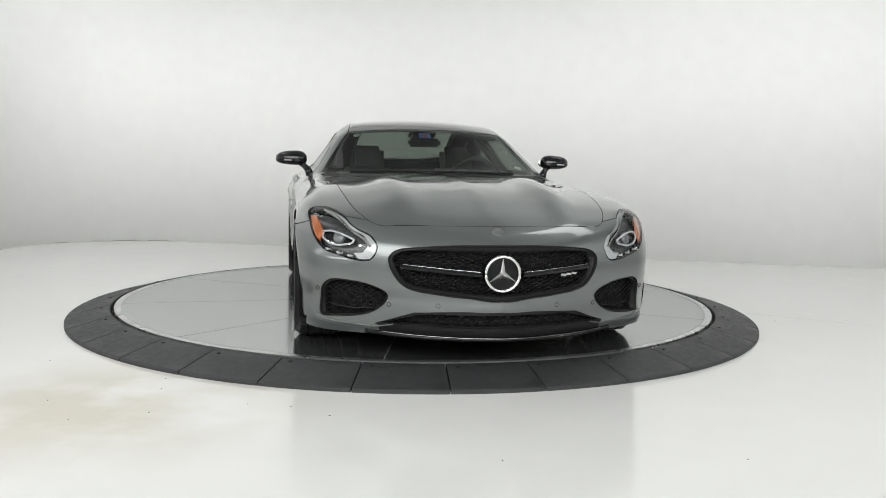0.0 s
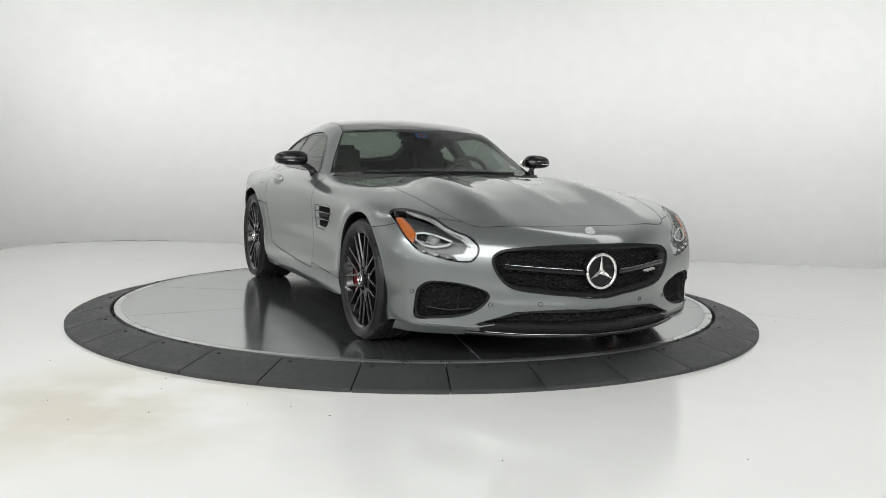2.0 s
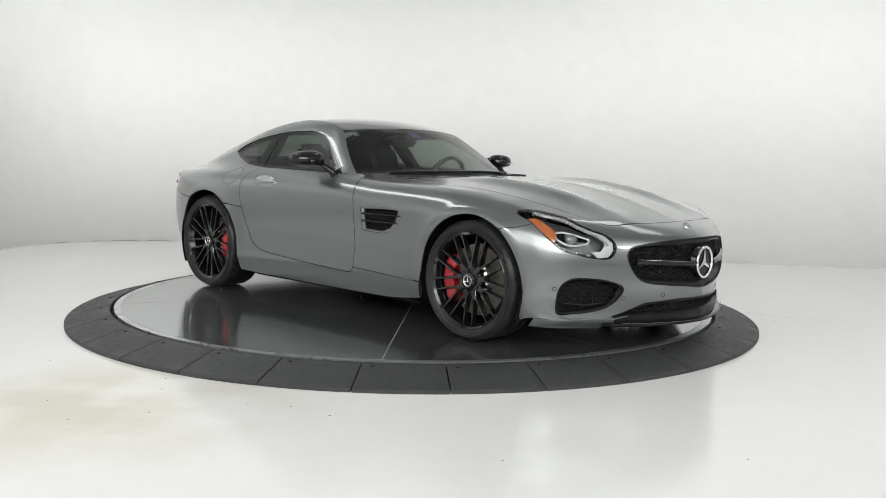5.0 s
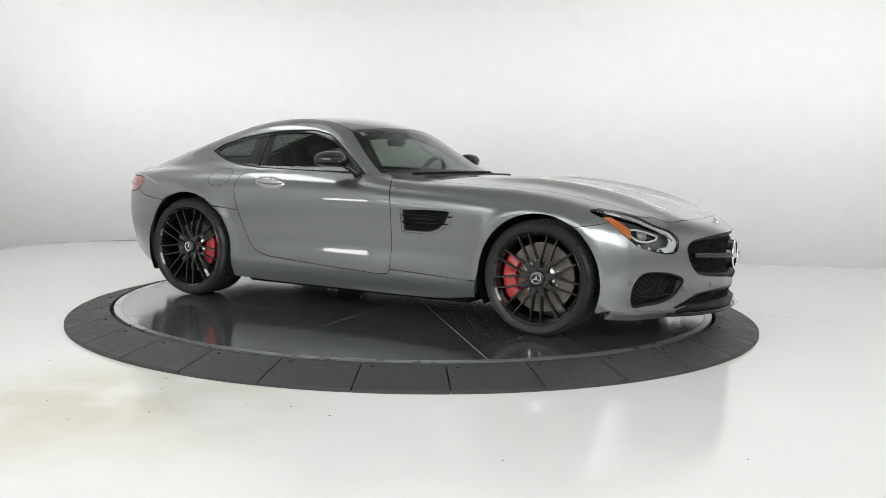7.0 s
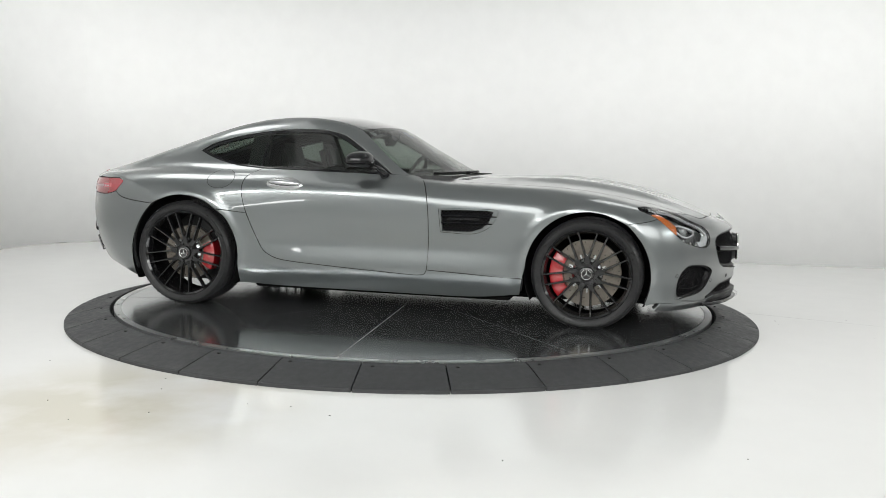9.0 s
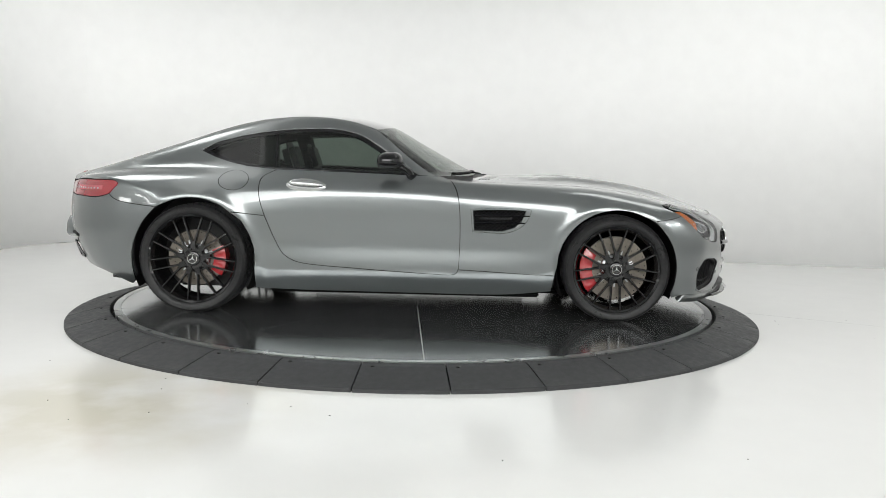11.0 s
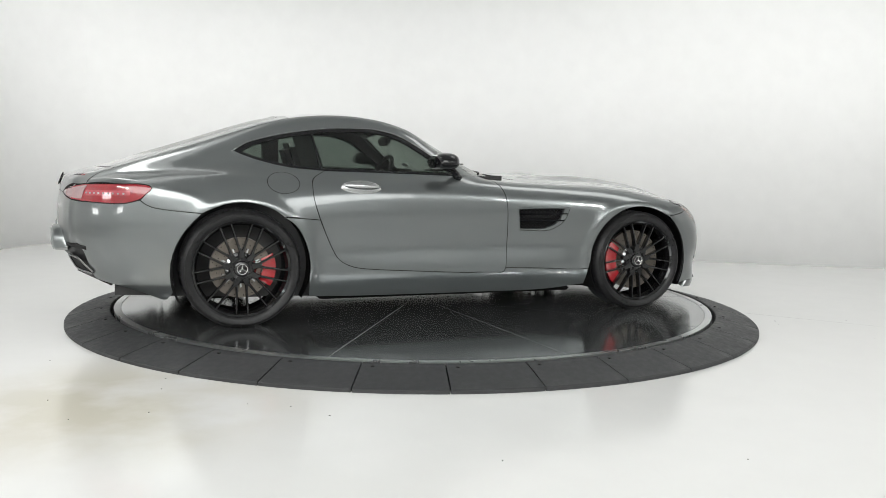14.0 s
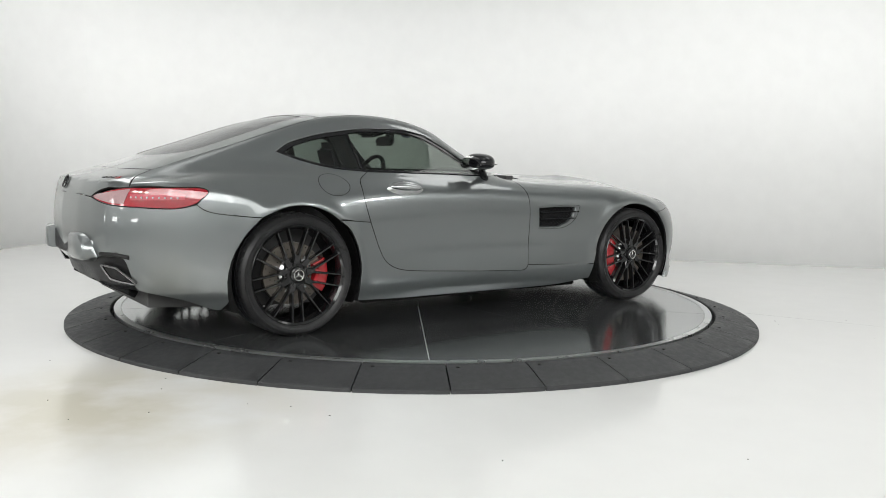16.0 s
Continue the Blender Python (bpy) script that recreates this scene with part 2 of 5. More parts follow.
# ---- the turntable: a fixed ring of rubber ramps round a steel disc that turns ----
def build_ramps():
    ring = tagged(new("ramp_ring"), "ring of black rubber ramp segments round the turntable", "turntable ring", kind="structure")
    n, inner, outer = 32, 2.062, 2.335
    step, seam = 2 * math.pi / n, .0035
    profile = [(inner, -.075), (inner, -.004), (inner + .005, 0.0), (inner + .045, -.006), (outer - .008, -.060), (outer, -.066), (outer, FLOOR_Z)]
    verts, faces, cuts = [], [], 6
    for k in range(cuts + 1):
        for r, z in profile:
            a = -step / 2 + step * k / cuts
            a += (seam / r) * (1 - 2 * k / cuts)
            verts.append((r * math.cos(a), r * math.sin(a), z))
    m = len(profile)
    for k in range(cuts):
        for i in range(m - 1):
            p = k * m + i
            faces.append((p, p + 1, p + m + 1, p + m))
    faces += [tuple(range(m))[::-1], tuple(range(cuts * m, cuts * m + m))]
    me = None
    hole = None
    for k in range(n):
        a = radians(-130.9) + step * (k + .5)
        if me is None:
            seg = mesh_object("ramp_segment", verts, faces, RAMP, ring, smooth=False)
            me = seg.data
            bm = bmesh.new()
            for sx in (-1,):
                bmesh.ops.create_cone(bm, cap_ends=True, segments=12, radius1=.010, radius2=.010, depth=.004, matrix=Matrix.Translation((0, 0, 0)))
            hole = part("bolt_hole", bm, GAP, seg)
            bolt = hole.data
        else:
            seg = new("ramp_segment", me)
            seg.parent = ring
            hole = new("bolt_hole", bolt)
            hole.parent = seg
        seg.rotation_euler = (0, 0, a)
        b = -step / 2 + .028
        hole.location = ((inner + .052) * math.cos(b), (inner + .052) * math.sin(b), -.0065)
    return ring


def build_disc():
    disc = tagged(new("turntable"), "round polished grey steel turntable with radial seams", "turntable")
    # ten wedge plates round a small hub, with a bright edge band
    n, gap = 10, .0028
    me = None
    for k in range(n):
        a0 = radians(-49.3 + 36 * k)
        if me is None:
            verts, faces, cuts = [], [], 14
            for j in range(cuts + 1):
                a = radians(36) * j / cuts
                for r, z in ((.40, -.02), (.40, 0), (1.995, 0), (1.995, -.02)):
                    b = a + gap / r * (1 - 2 * j / cuts)
                    verts.append((r * math.cos(b), r * math.sin(b), z))
            for j in range(cuts):
                for i in range(3):
                    p = 4 * j + i
                    faces.append((p, p + 4, p + 5, p + 1))
            faces += [(0, 1, 2, 3), tuple(4 * cuts + i for i in (3, 2, 1, 0))]
            plate = mesh_object("plate", verts, faces, STEEL, disc, smooth=False)
            me = plate.data
        else:
            plate = new("plate", me)
            plate.parent = disc
        plate.rotation_euler = (0, 0, a0)
    part("hub_plate", spun([(0.001, 0), (.396, 0), (.396, -.02)], 48, "z"), STEEL, disc)
    part("edge_band", spun([(2.0, -.02), (2.0, .001), (2.041, .001), (2.041, -.03)], 128, "z"), RIM_STEEL, disc, "bare steel edge band")
    part("seam_backing", spun([(.02, -.003), (2.02, -.003), (2.02, -.03)], 96, "z"), SEAM, disc)
    part("well", spun([(2.0, -.034), (2.064, -.034), (2.064, -.078)], 96, "z"), GAP, None)
    return disc


build_ramps()
DISC = build_disc()
tagged(bpy.data.objects["well"], "black gap between turntable and ramps", "turntable gap", kind="structure")


# ---- form of the car body: x forward, y to its left, z up, the ground at 0, midway between the axles ----
def curve(points, soft):
    """A smooth function through about these (at, value) points, rounded over the length soft."""
    a, v = np.array(points, float).T
    order = np.argsort(a)
    a, v = a[order], v[order]
    step = 0.005
    g = np.arange(a[0] - 5 * soft, a[-1] + 5 * soft, step)
    lo, hi = (v[1] - v[0]) / (a[1] - a[0]), (v[-1] - v[-2]) / (a[-1] - a[-2])
    f = np.interp(g, a, v) + np.where(g < a[0], (g - a[0]) * lo, 0) + np.where(g > a[-1], (g - a[-1]) * hi, 0)
    n = int(3 * soft / step)
    k = np.exp(-0.5 * (np.arange(-n, n + 1) * step / soft) ** 2)
    f = np.convolve(np.pad(f, n, "edge"), k / k.sum(), "valid")
    return lambda q: np.interp(q, g, f)


def smin(a, b, k):
    h = np.maximum(k - np.abs(a - b), 0) / k
    return np.minimum(a, b) - h * h * k / 4


AXLE, HUB_F, HUB_R = 1.315, 0.334, 0.343
HOOD_TOP = curve([(4, -1), (2.45, .40), (2.3, .515), (2.22, .575), (2.15, .62), (2.06, .660), (1.895, .718), (1.689, .780), (1.484, .825), (1.281, .855), (1.078, .872),
                  (.675, .884), (.43, .889), (.2, .90), (-.8, .915), (-1.3, .925), (-1.7, .92), (-2.0, .90), (-2.2, .865), (-2.3, .835), (-2.5, .76)], .04)
CROWN = curve([(2.4, .10), (1.3, .075), (.5, .07), (0, .03), (-1.2, .02), (-2.3, .10)], .1)
WIDTH = curve([(2.4, .95), (1.7, .955), (1.315, .968), (.95, .955), (.4, .948), (-.3, .948), (-.8, .955), (-1.315, .980), (-1.7, .97), (-2.4, .95)], .1)
DOOR_IN = curve([(.08, -.125), (.13, -.085), (.17, -.052), (.22, -.024), (.28, -.006), (.36, -.011), (.45, -.022), (.55, -.013), (.66, -.006), (.76, -.008), (.82, -.02),
                 (.88, -.045), (.93, -.085), (1.0, -.15)], .025)
WING_IN = curve([(.08, -.06), (.2, -.03), (.35, -.014), (.5, -.002), (.64, 0), (.74, -.014), (.8, -.04), (.86, -.085), (.92, -.15), (1.0, -.25)], .03)
NOSE_PLAN = curve([(0, 0), (.15, .018), (.3, .07), (.45, .135), (.6, .215), (.75, .31), (.85, .375), (.93, .475), (1.0, .66), (1.3, 1.8)], .03)
NOSE_RISE = curve([(.05, -.10), (.12, -.05), (.18, -.02), (.30, -.035), (.37, -.005), (.47, 0), (.55, -.012), (.62, -.04), (.75, -.13), (.9, -.3)], .03)
TAIL_PLAN = curve([(0, 0), (.3, .02), (.5, .06), (.65, .13), (.75, .22), (.85, .36), (.92, .55), (.98, .8), (1.3, 2.2)], .03)
TAIL_RISE = curve([(.05, .50), (.12, .32), (.18, .21), (.24, .11), (.37, .045), (.5, .008), (.6, 0), (.7, .01), (.8, .025), (.95, .06)], .03)
CABIN_SIDE = curve([(.8, .76), (.1, .80), (-.5, .82), (-1.0, .80), (-1.325, .765), (-1.7, .70), (-2.0, .62), (-2.5, .46)], .1)
ROOF_TOP = curve([(4, -1.0), (.8, .69), (.433, .888), (.271, .978), (.069, 1.088), (-.131, 1.206), (-.33, 1.258), (-.528, 1.280), (-.726, 1.282), (-.923, 1.264), (-1.12, 1.225),
                  (-1.317, 1.164), (-1.514, 1.097), (-1.711, 1.034), (-1.908, .970), (-2.105, .906), (-2.302, .843), (-2.6, .74)], .05)


def body(x, y, z):
    """Above 0 within the body, below 0 outside."""
    y = np.abs(y)
    wing = np.clip(np.exp(-((x - AXLE) / .42) ** 2) + np.exp(-((x + AXLE) / .5) ** 2) + (x > AXLE) * (1 - np.exp(-((x - AXLE) / .42) ** 2))
                   + (x < -AXLE) * (1 - np.exp(-((x + AXLE) / .5) ** 2)), 0, 1)
    side = WIDTH(x) + (1 - wing) * DOOR_IN(z) + wing * WING_IN(z)
    for ax, hub in ((AXLE, HUB_F), (-AXLE, HUB_R)):
        side = side + .010 * np.exp(-((np.hypot(x - ax, z - hub) - .40) / .035) ** 2) * np.clip((z - .15) / .2, 0, 1)
    dome = np.clip((x - .55) / .5, 0, 1) * np.clip((2.1 - x) / .5, 0, 1)
    top = HOOD_TOP(x) - CROWN(x) * y * y + dome * (.027 * np.exp(-((y - .42) / .10) ** 2) + .006 * np.exp(-(y / .05) ** 2))
    low = smin(side - y, top - z, .13)
    low = smin(low, 2.235 + NOSE_RISE(z) - NOSE_PLAN(y) - x, .07)
    low = smin(low, x + 2.328 - TAIL_RISE(z) - TAIL_PLAN(y), .06)
    low = smin(low, z - .115, .03)
    bend = np.clip((x + .9) / .9, 0, 1)
    roof = ROOF_TOP(x + .24 * bend * bend * (3 - 2 * bend) * y * y) - .12 * y * y
    cabin = smin(CABIN_SIDE(x) - .72 * np.maximum(z - .9, -.03) - y, roof - z, .08)
    cabin = np.minimum(cabin, x + 2.323 - TAIL_RISE(z) - TAIL_PLAN(y))
    return -smin(-low, -cabin, .05)


def settle(origin, way, far=1.6):
    """Where rays from outside first meet the body: origin and way are (n, 3)."""
    lo, hi = np.zeros(len(origin)), np.full(len(origin), far)
    s = np.linspace(0, far, 81)
    p = origin[:, None, :] + s[None, :, None] * way[:, None, :]
    inside = body(p[..., 0], p[..., 1], p[..., 2]) > 0
    first = np.where(inside.any(1), inside.argmax(1), 80)
    hi, lo = s[first], s[np.maximum(first - 1, 0)]
    for _ in range(22):
        mid = (lo + hi) / 2
        p = origin + mid[:, None] * way
        within = body(p[:, 0], p[:, 1], p[:, 2]) > 0
        hi, lo = np.where(within, mid, hi), np.where(within, lo, mid)
    return origin + hi[:, None] * way


def slope(p):
    """The outward normals of the body at the points p."""
    e, g = .002, []
    for i in range(3):
        d = np.zeros(3)
        d[i] = e
        g.append(body(*(p + d).T) - body(*(p - d).T))
    g = -np.array(g).T
    return g / np.maximum(np.linalg.norm(g, axis=1), 1e-9)[:, None]


# ---- panels: patches of the body's form with their own edges ----
from mathutils import geometry


def ray_side(a, b):
    n = np.zeros_like(a)
    return np.stack([a, n + 1.4, b], 1), np.stack([n, n - 1, n], 1)


def ray_top(a, b):
    n = np.zeros_like(a)
    return np.stack([a, b, n + 1.6], 1), np.stack([n, n, n - 1], 1)


def ray_lean(a, b):
    n = np.zeros_like(a)
    return np.stack([a, n + 1.3, b + 1.3], 1), np.stack([n, n - 1, n - 1], 1) / math.sqrt(2)


def ray_nose(a, b):
    c, s, n = np.cos(a), np.sin(a), np.ones_like(a)
    return np.stack([.9 + 1.9 * c, 1.9 * s, b + 1.9], 1), -np.stack([c, s, n], 1) / math.sqrt(2)


def ray_front(a, b):
    n = np.zeros_like(a)
    return np.stack([n + 2.8, a, b], 1), np.stack([n - 1, n, n], 1)


def ray_tail(a, b):
    c, s, n = np.cos(a), np.sin(a), np.zeros_like(a)
    return np.stack([-1.1 - 1.6 * c, 1.6 * s, b], 1), np.stack([c, -s, n], 1)


def ray_deck(a, b):
    c, s, n = np.cos(a), np.sin(a), np.ones_like(a)
    return np.stack([-1.1 - 1.9 * c, 1.9 * s, b + 1.9], 1), np.stack([c, -s, -n], 1) / math.sqrt(2)


WAYS = {
    "side": (ray_side, lambda p: (p[0], p[2])),
    "top": (ray_top, lambda p: (p[0], p[1])),
    "lean": (ray_lean, lambda p: (p[0], p[2] - p[1])),
    "nose": (ray_nose, lambda p: (math.atan2(p[1], p[0] - .9), p[2] - math.hypot(p[1], p[0] - .9))),
    "front": (ray_front, lambda p: (p[1], p[2])),
    "tail": (ray_tail, lambda p: (math.atan2(p[1], -p[0] - 1.1), p[2])),
    "deck": (ray_deck, lambda p: (math.atan2(p[1], -p[0] - 1.1), p[2] - math.hypot(p[1], -p[0] - 1.1))),
}


def met(o, d):
    return settle(np.array([o], float), np.array([d], float), 2.2)[0]


def S(x, z):
    return met((x, 1.4, z), (0, -1, 0))


def T(x, y):
    return met((x, y, 1.6), (0, 0, -1))


def N(y, z):
    return met((2.8, y, z), (-1, 0, 0))


def B(y, z):
    return met((-2.9, y, z), (1, 0, 0))


class C(tuple):
    """A corner of an outline: the curve breaks here."""


def corner(p):
    return C(tuple(map(float, p)))


def outline(points, way, step, mirrored=False):
    """A closed curve through the points, smooth but at corners, in the plane of the way. mirrored: the points are one half, from the middle to the middle."""
    flat = WAYS[way][1]
    ring = [(np.array(flat(p)), isinstance(p, C)) for p in points]
    if mirrored:
        flip = np.array((1, -1)) if way == "top" else np.array((-1, 1))
        back = [(q * flip, c) for q, c in reversed(ring) if abs(q[1] if way == "top" else q[0]) > 1e-4]
        ring = ring + back
    n, out = len(ring), []
    for i in range(n):
        (p0, _), (p1, c1), (p2, c2), (p3, _) = ring[i - 1], ring[i], ring[(i + 1) % n], ring[(i + 2) % n]
        t1 = (p2 - p1) if c1 else (p2 - p0) / 2
        t2 = (p2 - p1) if c2 else (p3 - p1) / 2
        ln = np.linalg.norm(p2 - p1)
        for t, was in ((t1, p0), (t2, p3)):
            if np.linalg.norm(t) > 1.2 * ln:
                t *= 1.2 * ln / np.linalg.norm(t)
        cuts = max(2, int(ln / step))
        for k in range(cuts):
            u = k / cuts
            out.append((2 * u ** 3 - 3 * u ** 2 + 1) * p1 + (u ** 3 - 2 * u ** 2 + u) * t1 + (3 * u ** 2 - 2 * u ** 3) * p2 + (u ** 3 - u ** 2) * t2)
    return np.array(out)


def area(q):
    x, y = q.T
    return .5 * np.sum(x * np.roll(y, -1) - y * np.roll(x, -1))


def inset(q, by):
    """The outline moved inwards (by above 0) or outwards."""
    t = np.roll(q, -1, 0) - np.roll(q, 1, 0)
    t /= np.maximum(np.linalg.norm(t, axis=1), 1e-9)[:, None]
    nrm = np.stack([-t[:, 1], t[:, 0]], 1) * np.sign(area(q))
    return q + nrm * by


def inside(q, pts):
    x, y = pts[:, 0][:, None], pts[:, 1][:, None]
    x1, y1 = q[:, 0][None], q[:, 1][None]
    x2, y2 = np.roll(q[:, 0], -1)[None], np.roll(q[:, 1], -1)[None]
    cross = ((y1 > y) != (y2 > y)) & (x < (x2 - x1) * (y - y1) / np.where(y2 == y1, 1e-12, y2 - y1) + x1)
    return cross.sum(1) % 2 == 1


def near(q, pts, dist):
    out = np.zeros(len(pts), bool)
    for k in range(0, len(pts), 2000):
        d = pts[k:k + 2000, None, :] - q[None]
        out[k:k + 2000] = (d ** 2).sum(2).min(1) < dist * dist
    return out


def patch(points, way, holes=(), mirrored=False, grid=.022, gap=.0023, lift=0.0, fold=.016):
    """Vertices, faces and normals of a panel over the outline, folded inwards at its edges."""
    loops = [inset(outline(points, way, grid * .7, mirrored), gap)]
    for h, hm in holes:
        loops.append(inset(outline(h, way, grid * .7, hm), -gap))
    lo, hi = loops[0].min(0), loops[0].max(0)
    gx, gy = np.meshgrid(np.arange(lo[0] + grid / 2, hi[0], grid), np.arange(lo[1] + grid / 2, hi[1], grid))
    pts = np.stack([gx.ravel(), gy.ravel()], 1)
    keep = inside(loops[0], pts)
    for q in loops[1:]:
        keep &= ~inside(q, pts)
    pts = pts[keep]
    for q in loops:
        pts = pts[~near(q, pts, grid * .55)]
    flat, edges, rims = [], [], []
    for q in loops:
        s = len(flat)
        flat += [Vector(p) for p in q]
        idx = list(range(s, s + len(q)))
        edges += [(idx[i], idx[(i + 1) % len(idx)]) for i in range(len(idx))]
    flat += [Vector(p) for p in pts]
    v2, _, f2, orig, _, _ = geometry.delaunay_2d_cdt(flat, edges, [], 0, 1e-6)
    v2 = np.array([tuple(v) for v in v2])
    tri = np.array([f for f in f2])
    mid = v2[tri].mean(1)
    ok = inside(loops[0], mid)
    for q in loops[1:]:
        ok &= ~inside(q, mid)
    tri = tri[ok]
    o, d = WAYS[way][0](v2[:, 0], v2[:, 1])
    p = settle(o, d, 2.4)
    nrm = slope(p)
    p = p + nrm * lift
    g = np.cross(p[tri[:, 1]] - p[tri[:, 0]], p[tri[:, 2]] - p[tri[:, 0]])
    flip = (g * nrm[tri[:, 0]]).sum(1) < 0
    tri[flip] = tri[flip][:, ::-1]
    verts, faces, normals = list(p), [tuple(t) for t in tri], list(nrm)
    # fold the rims
    count = {}
    for t in faces:
        for i in range(3):
            count[(t[i], t[(i + 1) % 3])] = 1
    for a, b in [e for e in count if (e[1], e[0]) not in count]:
        s = len(verts)
        w = np.cross(p[b] - p[a], nrm[a])
        w /= max(np.linalg.norm(w), 1e-9)
        verts += [p[a], p[b], p[b] - nrm[b] * fold, p[a] - nrm[a] * fold]
        normals += [(w + nrm[a]) * .7, (w + nrm[b]) * .7, w, w]
        faces.append((s + 1, s, s + 3, s + 2))
    return np.array(verts), faces, np.array(normals), len(tri)


def panel(name, points, way, mat, parent, both=False, label="", **more):
    """Builds a panel; both: on the left and, mirrored, on the right. Returns the objects."""
    v, f, n, main = patch(points, way, **more)
    dark = main if mat is PAINT and more.get("fold", 0) < .03 else None
    made = [mesh_object(name, v, f, mat, parent, label, normals=n, dark_from=dark)]
    if both:
        m = np.array((1, -1, 1))
        made.append(mesh_object(name, v * m, [t[::-1] for t in f], mat, parent, label, normals=n * m, dark_from=dark))
    return made


def on_form(way, a, b, lift=0.0):
    """Points and normals of the form at coordinates of a way, moved out by lift."""
    o, d = WAYS[way][0](np.asarray(a, float), np.asarray(b, float))
    p = settle(o, d, 2.4)
    n = slope(p)
    return p + n * lift, n


def lattice(name, points, way, mat, parent, both=False, mirrored=False, lift=-.02, pitch=.03, lines=(60, 120), wide=.004, thick=.004, label=""):
    """A net of bars within an outline, laid along the form: lines are the angles of its bars."""
    q = outline(points, way, .01, mirrored)
    mid, reach = q.mean(0), np.abs(q - q.mean(0)).max() * 1.5
    verts, faces = [], []
    for ang in lines:
        u = np.array((math.cos(radians(ang)), math.sin(radians(ang))))
        v = np.array((-u[1], u[0]))
        for k in np.arange(-reach, reach, pitch):
            t = np.arange(-reach, reach, .012)
            pts = mid + v * k + t[:, None] * u
            ok = inside(q, pts)
            if ok.sum() < 2:
                continue
            ext, nrm = on_form(way, pts[ok, 0], pts[ok, 1], lift)
            runs = np.split(np.arange(ok.sum()), np.where(np.diff(np.where(ok)[0]) > 1)[0] + 1)
            for run in runs:
                if len(run) < 2:
                    continue
                s0 = len(verts)
                d = np.gradient(ext[run], axis=0)
                w = np.cross(d, nrm[run])
                w /= np.maximum(np.linalg.norm(w, axis=1), 1e-9)[:, None]
                for p, n, side in zip(ext[run], nrm[run], w):
                    verts += [p + side * wide / 2, p + n * thick, p - side * wide / 2, p - n * thick]
                for j in range(len(run) - 1):
                    b = s0 + 4 * j
                    faces += [(b + i, b + (i + 1) % 4, b + 4 + (i + 1) % 4, b + 4 + i) for i in range(4)]
    verts = np.array(verts)
    made = [mesh_object(name, verts, faces, mat, parent, label, smooth=False)]
    if both:
        made.append(mesh_object(name, verts * (1, -1, 1), [f[::-1] for f in faces], mat, parent, label, smooth=False))
    for ob in made:
        tagged(ob, kind="stuff")
    return made


# ---- the car ----
CAR = tagged(new("sports_car"), "dark grey metallic two-door sports coupe on the turntable", "car")
K = corner


def P(x, y, z):
    """A point brought on to the form."""
    p = np.array([[x, y, z]], float)
    for _ in range(4):
        p = p + slope(p) * body(*p.T)[:, None] * .8
    return p[0]



BELT = [(-.811, .908), (-.55, .903), (-.306, .897), (.0, .889), (.078, .887)]
DOOR_REAR = [(-.890, .86), (-.903, .79), (-.893, .72), (-.862, .622), (-.793, .46), (-.735, .375), (-.619, .330)]
DOOR_LOW = [(-.271, .304), (.079, .285), (.285, .277)]
DOOR_FRONT = [(.338, .303), (.348, .515), (.338, .724), (.297, .842)]
WINDOW_TOP = [(-1.24, 1.066), (-1.04, 1.120), (-.754, 1.160), (-.468, 1.165), (-.312, 1.132), (-.18, 1.057), (-.06, .975)]
WINDOW_TAIL = [(-1.20, .968), (-1.016, .926)]
LAMP_TIP, LAMP_SEAM, LAMP_TOP = P(1.59, .862, .720), P(1.705, .886, .665), P(1.80, .718, .692)
LAMP_UPPER = [P(1.645, .800, .723), P(1.72, .755, .711)]
LAMP_INNER_EDGE = [P(1.857, .700, .668), P(1.909, .664, .642), P(1.962, .610, .617), P(2.006, .580, .575), P(2.012, .583, .535), P(2.004, .612, .499), P(1.972, .668, .495), P(1.90, .762, .516),
                   P(1.853, .830, .542), P(1.788, .871, .600)]
WING_SEAM = [P(1.664, .912, .652), P(1.59, .945, .640)]
WING_END = S(1.535, .632)
HOOD_SEAM = [T(.55, .740), T(1.0, .718), T(1.28, .712), T(1.5, .698), T(1.72, .668)]
HOOD_CORNER = T(1.885, .612)
HOOD_FRONT = [P(1.935, .565, .660), P(1.966, .51, .658), P(2.010, .34, .663), P(2.030, .17, .666), P(2.036, 0, .667)]
COWL_END = T(.255, .790)
REAR_SEAM = [S(-1.835, .712), S(-1.800, .696), S(-1.76, .687), S(-1.70, .679), S(-1.64, .673), S(-1.585, .668)]
REAR_SEAM_END = S(-1.535, .664)
HATCH_SIDE = [T(-1.1, .530), T(-1.3, .552), T(-1.5, .560), T(-1.75, .560)]
HATCH_CORNER, ROOF_CORNER, SCREEN_CORNER = T(-1.992, .560), T(-.965, .500), T(-.215, .555)
ROOF_SIDE = [T(-.36, .535), T(-.55, .512), T(-.78, .502)]
SCREEN_SIDE = [T(-.12, .612), T(-.02, .672), T(.10, .732)]
SCREEN_FOOT = T(.20, .782)


def arch(hub_x, hub_z, r, a, b, n=12):
    return [S(hub_x + r * math.cos(radians(t)), hub_z + r * math.sin(radians(t))) for t in np.linspace(a, b, n)]


s = lambda rows: [S(*q) for q in rows]


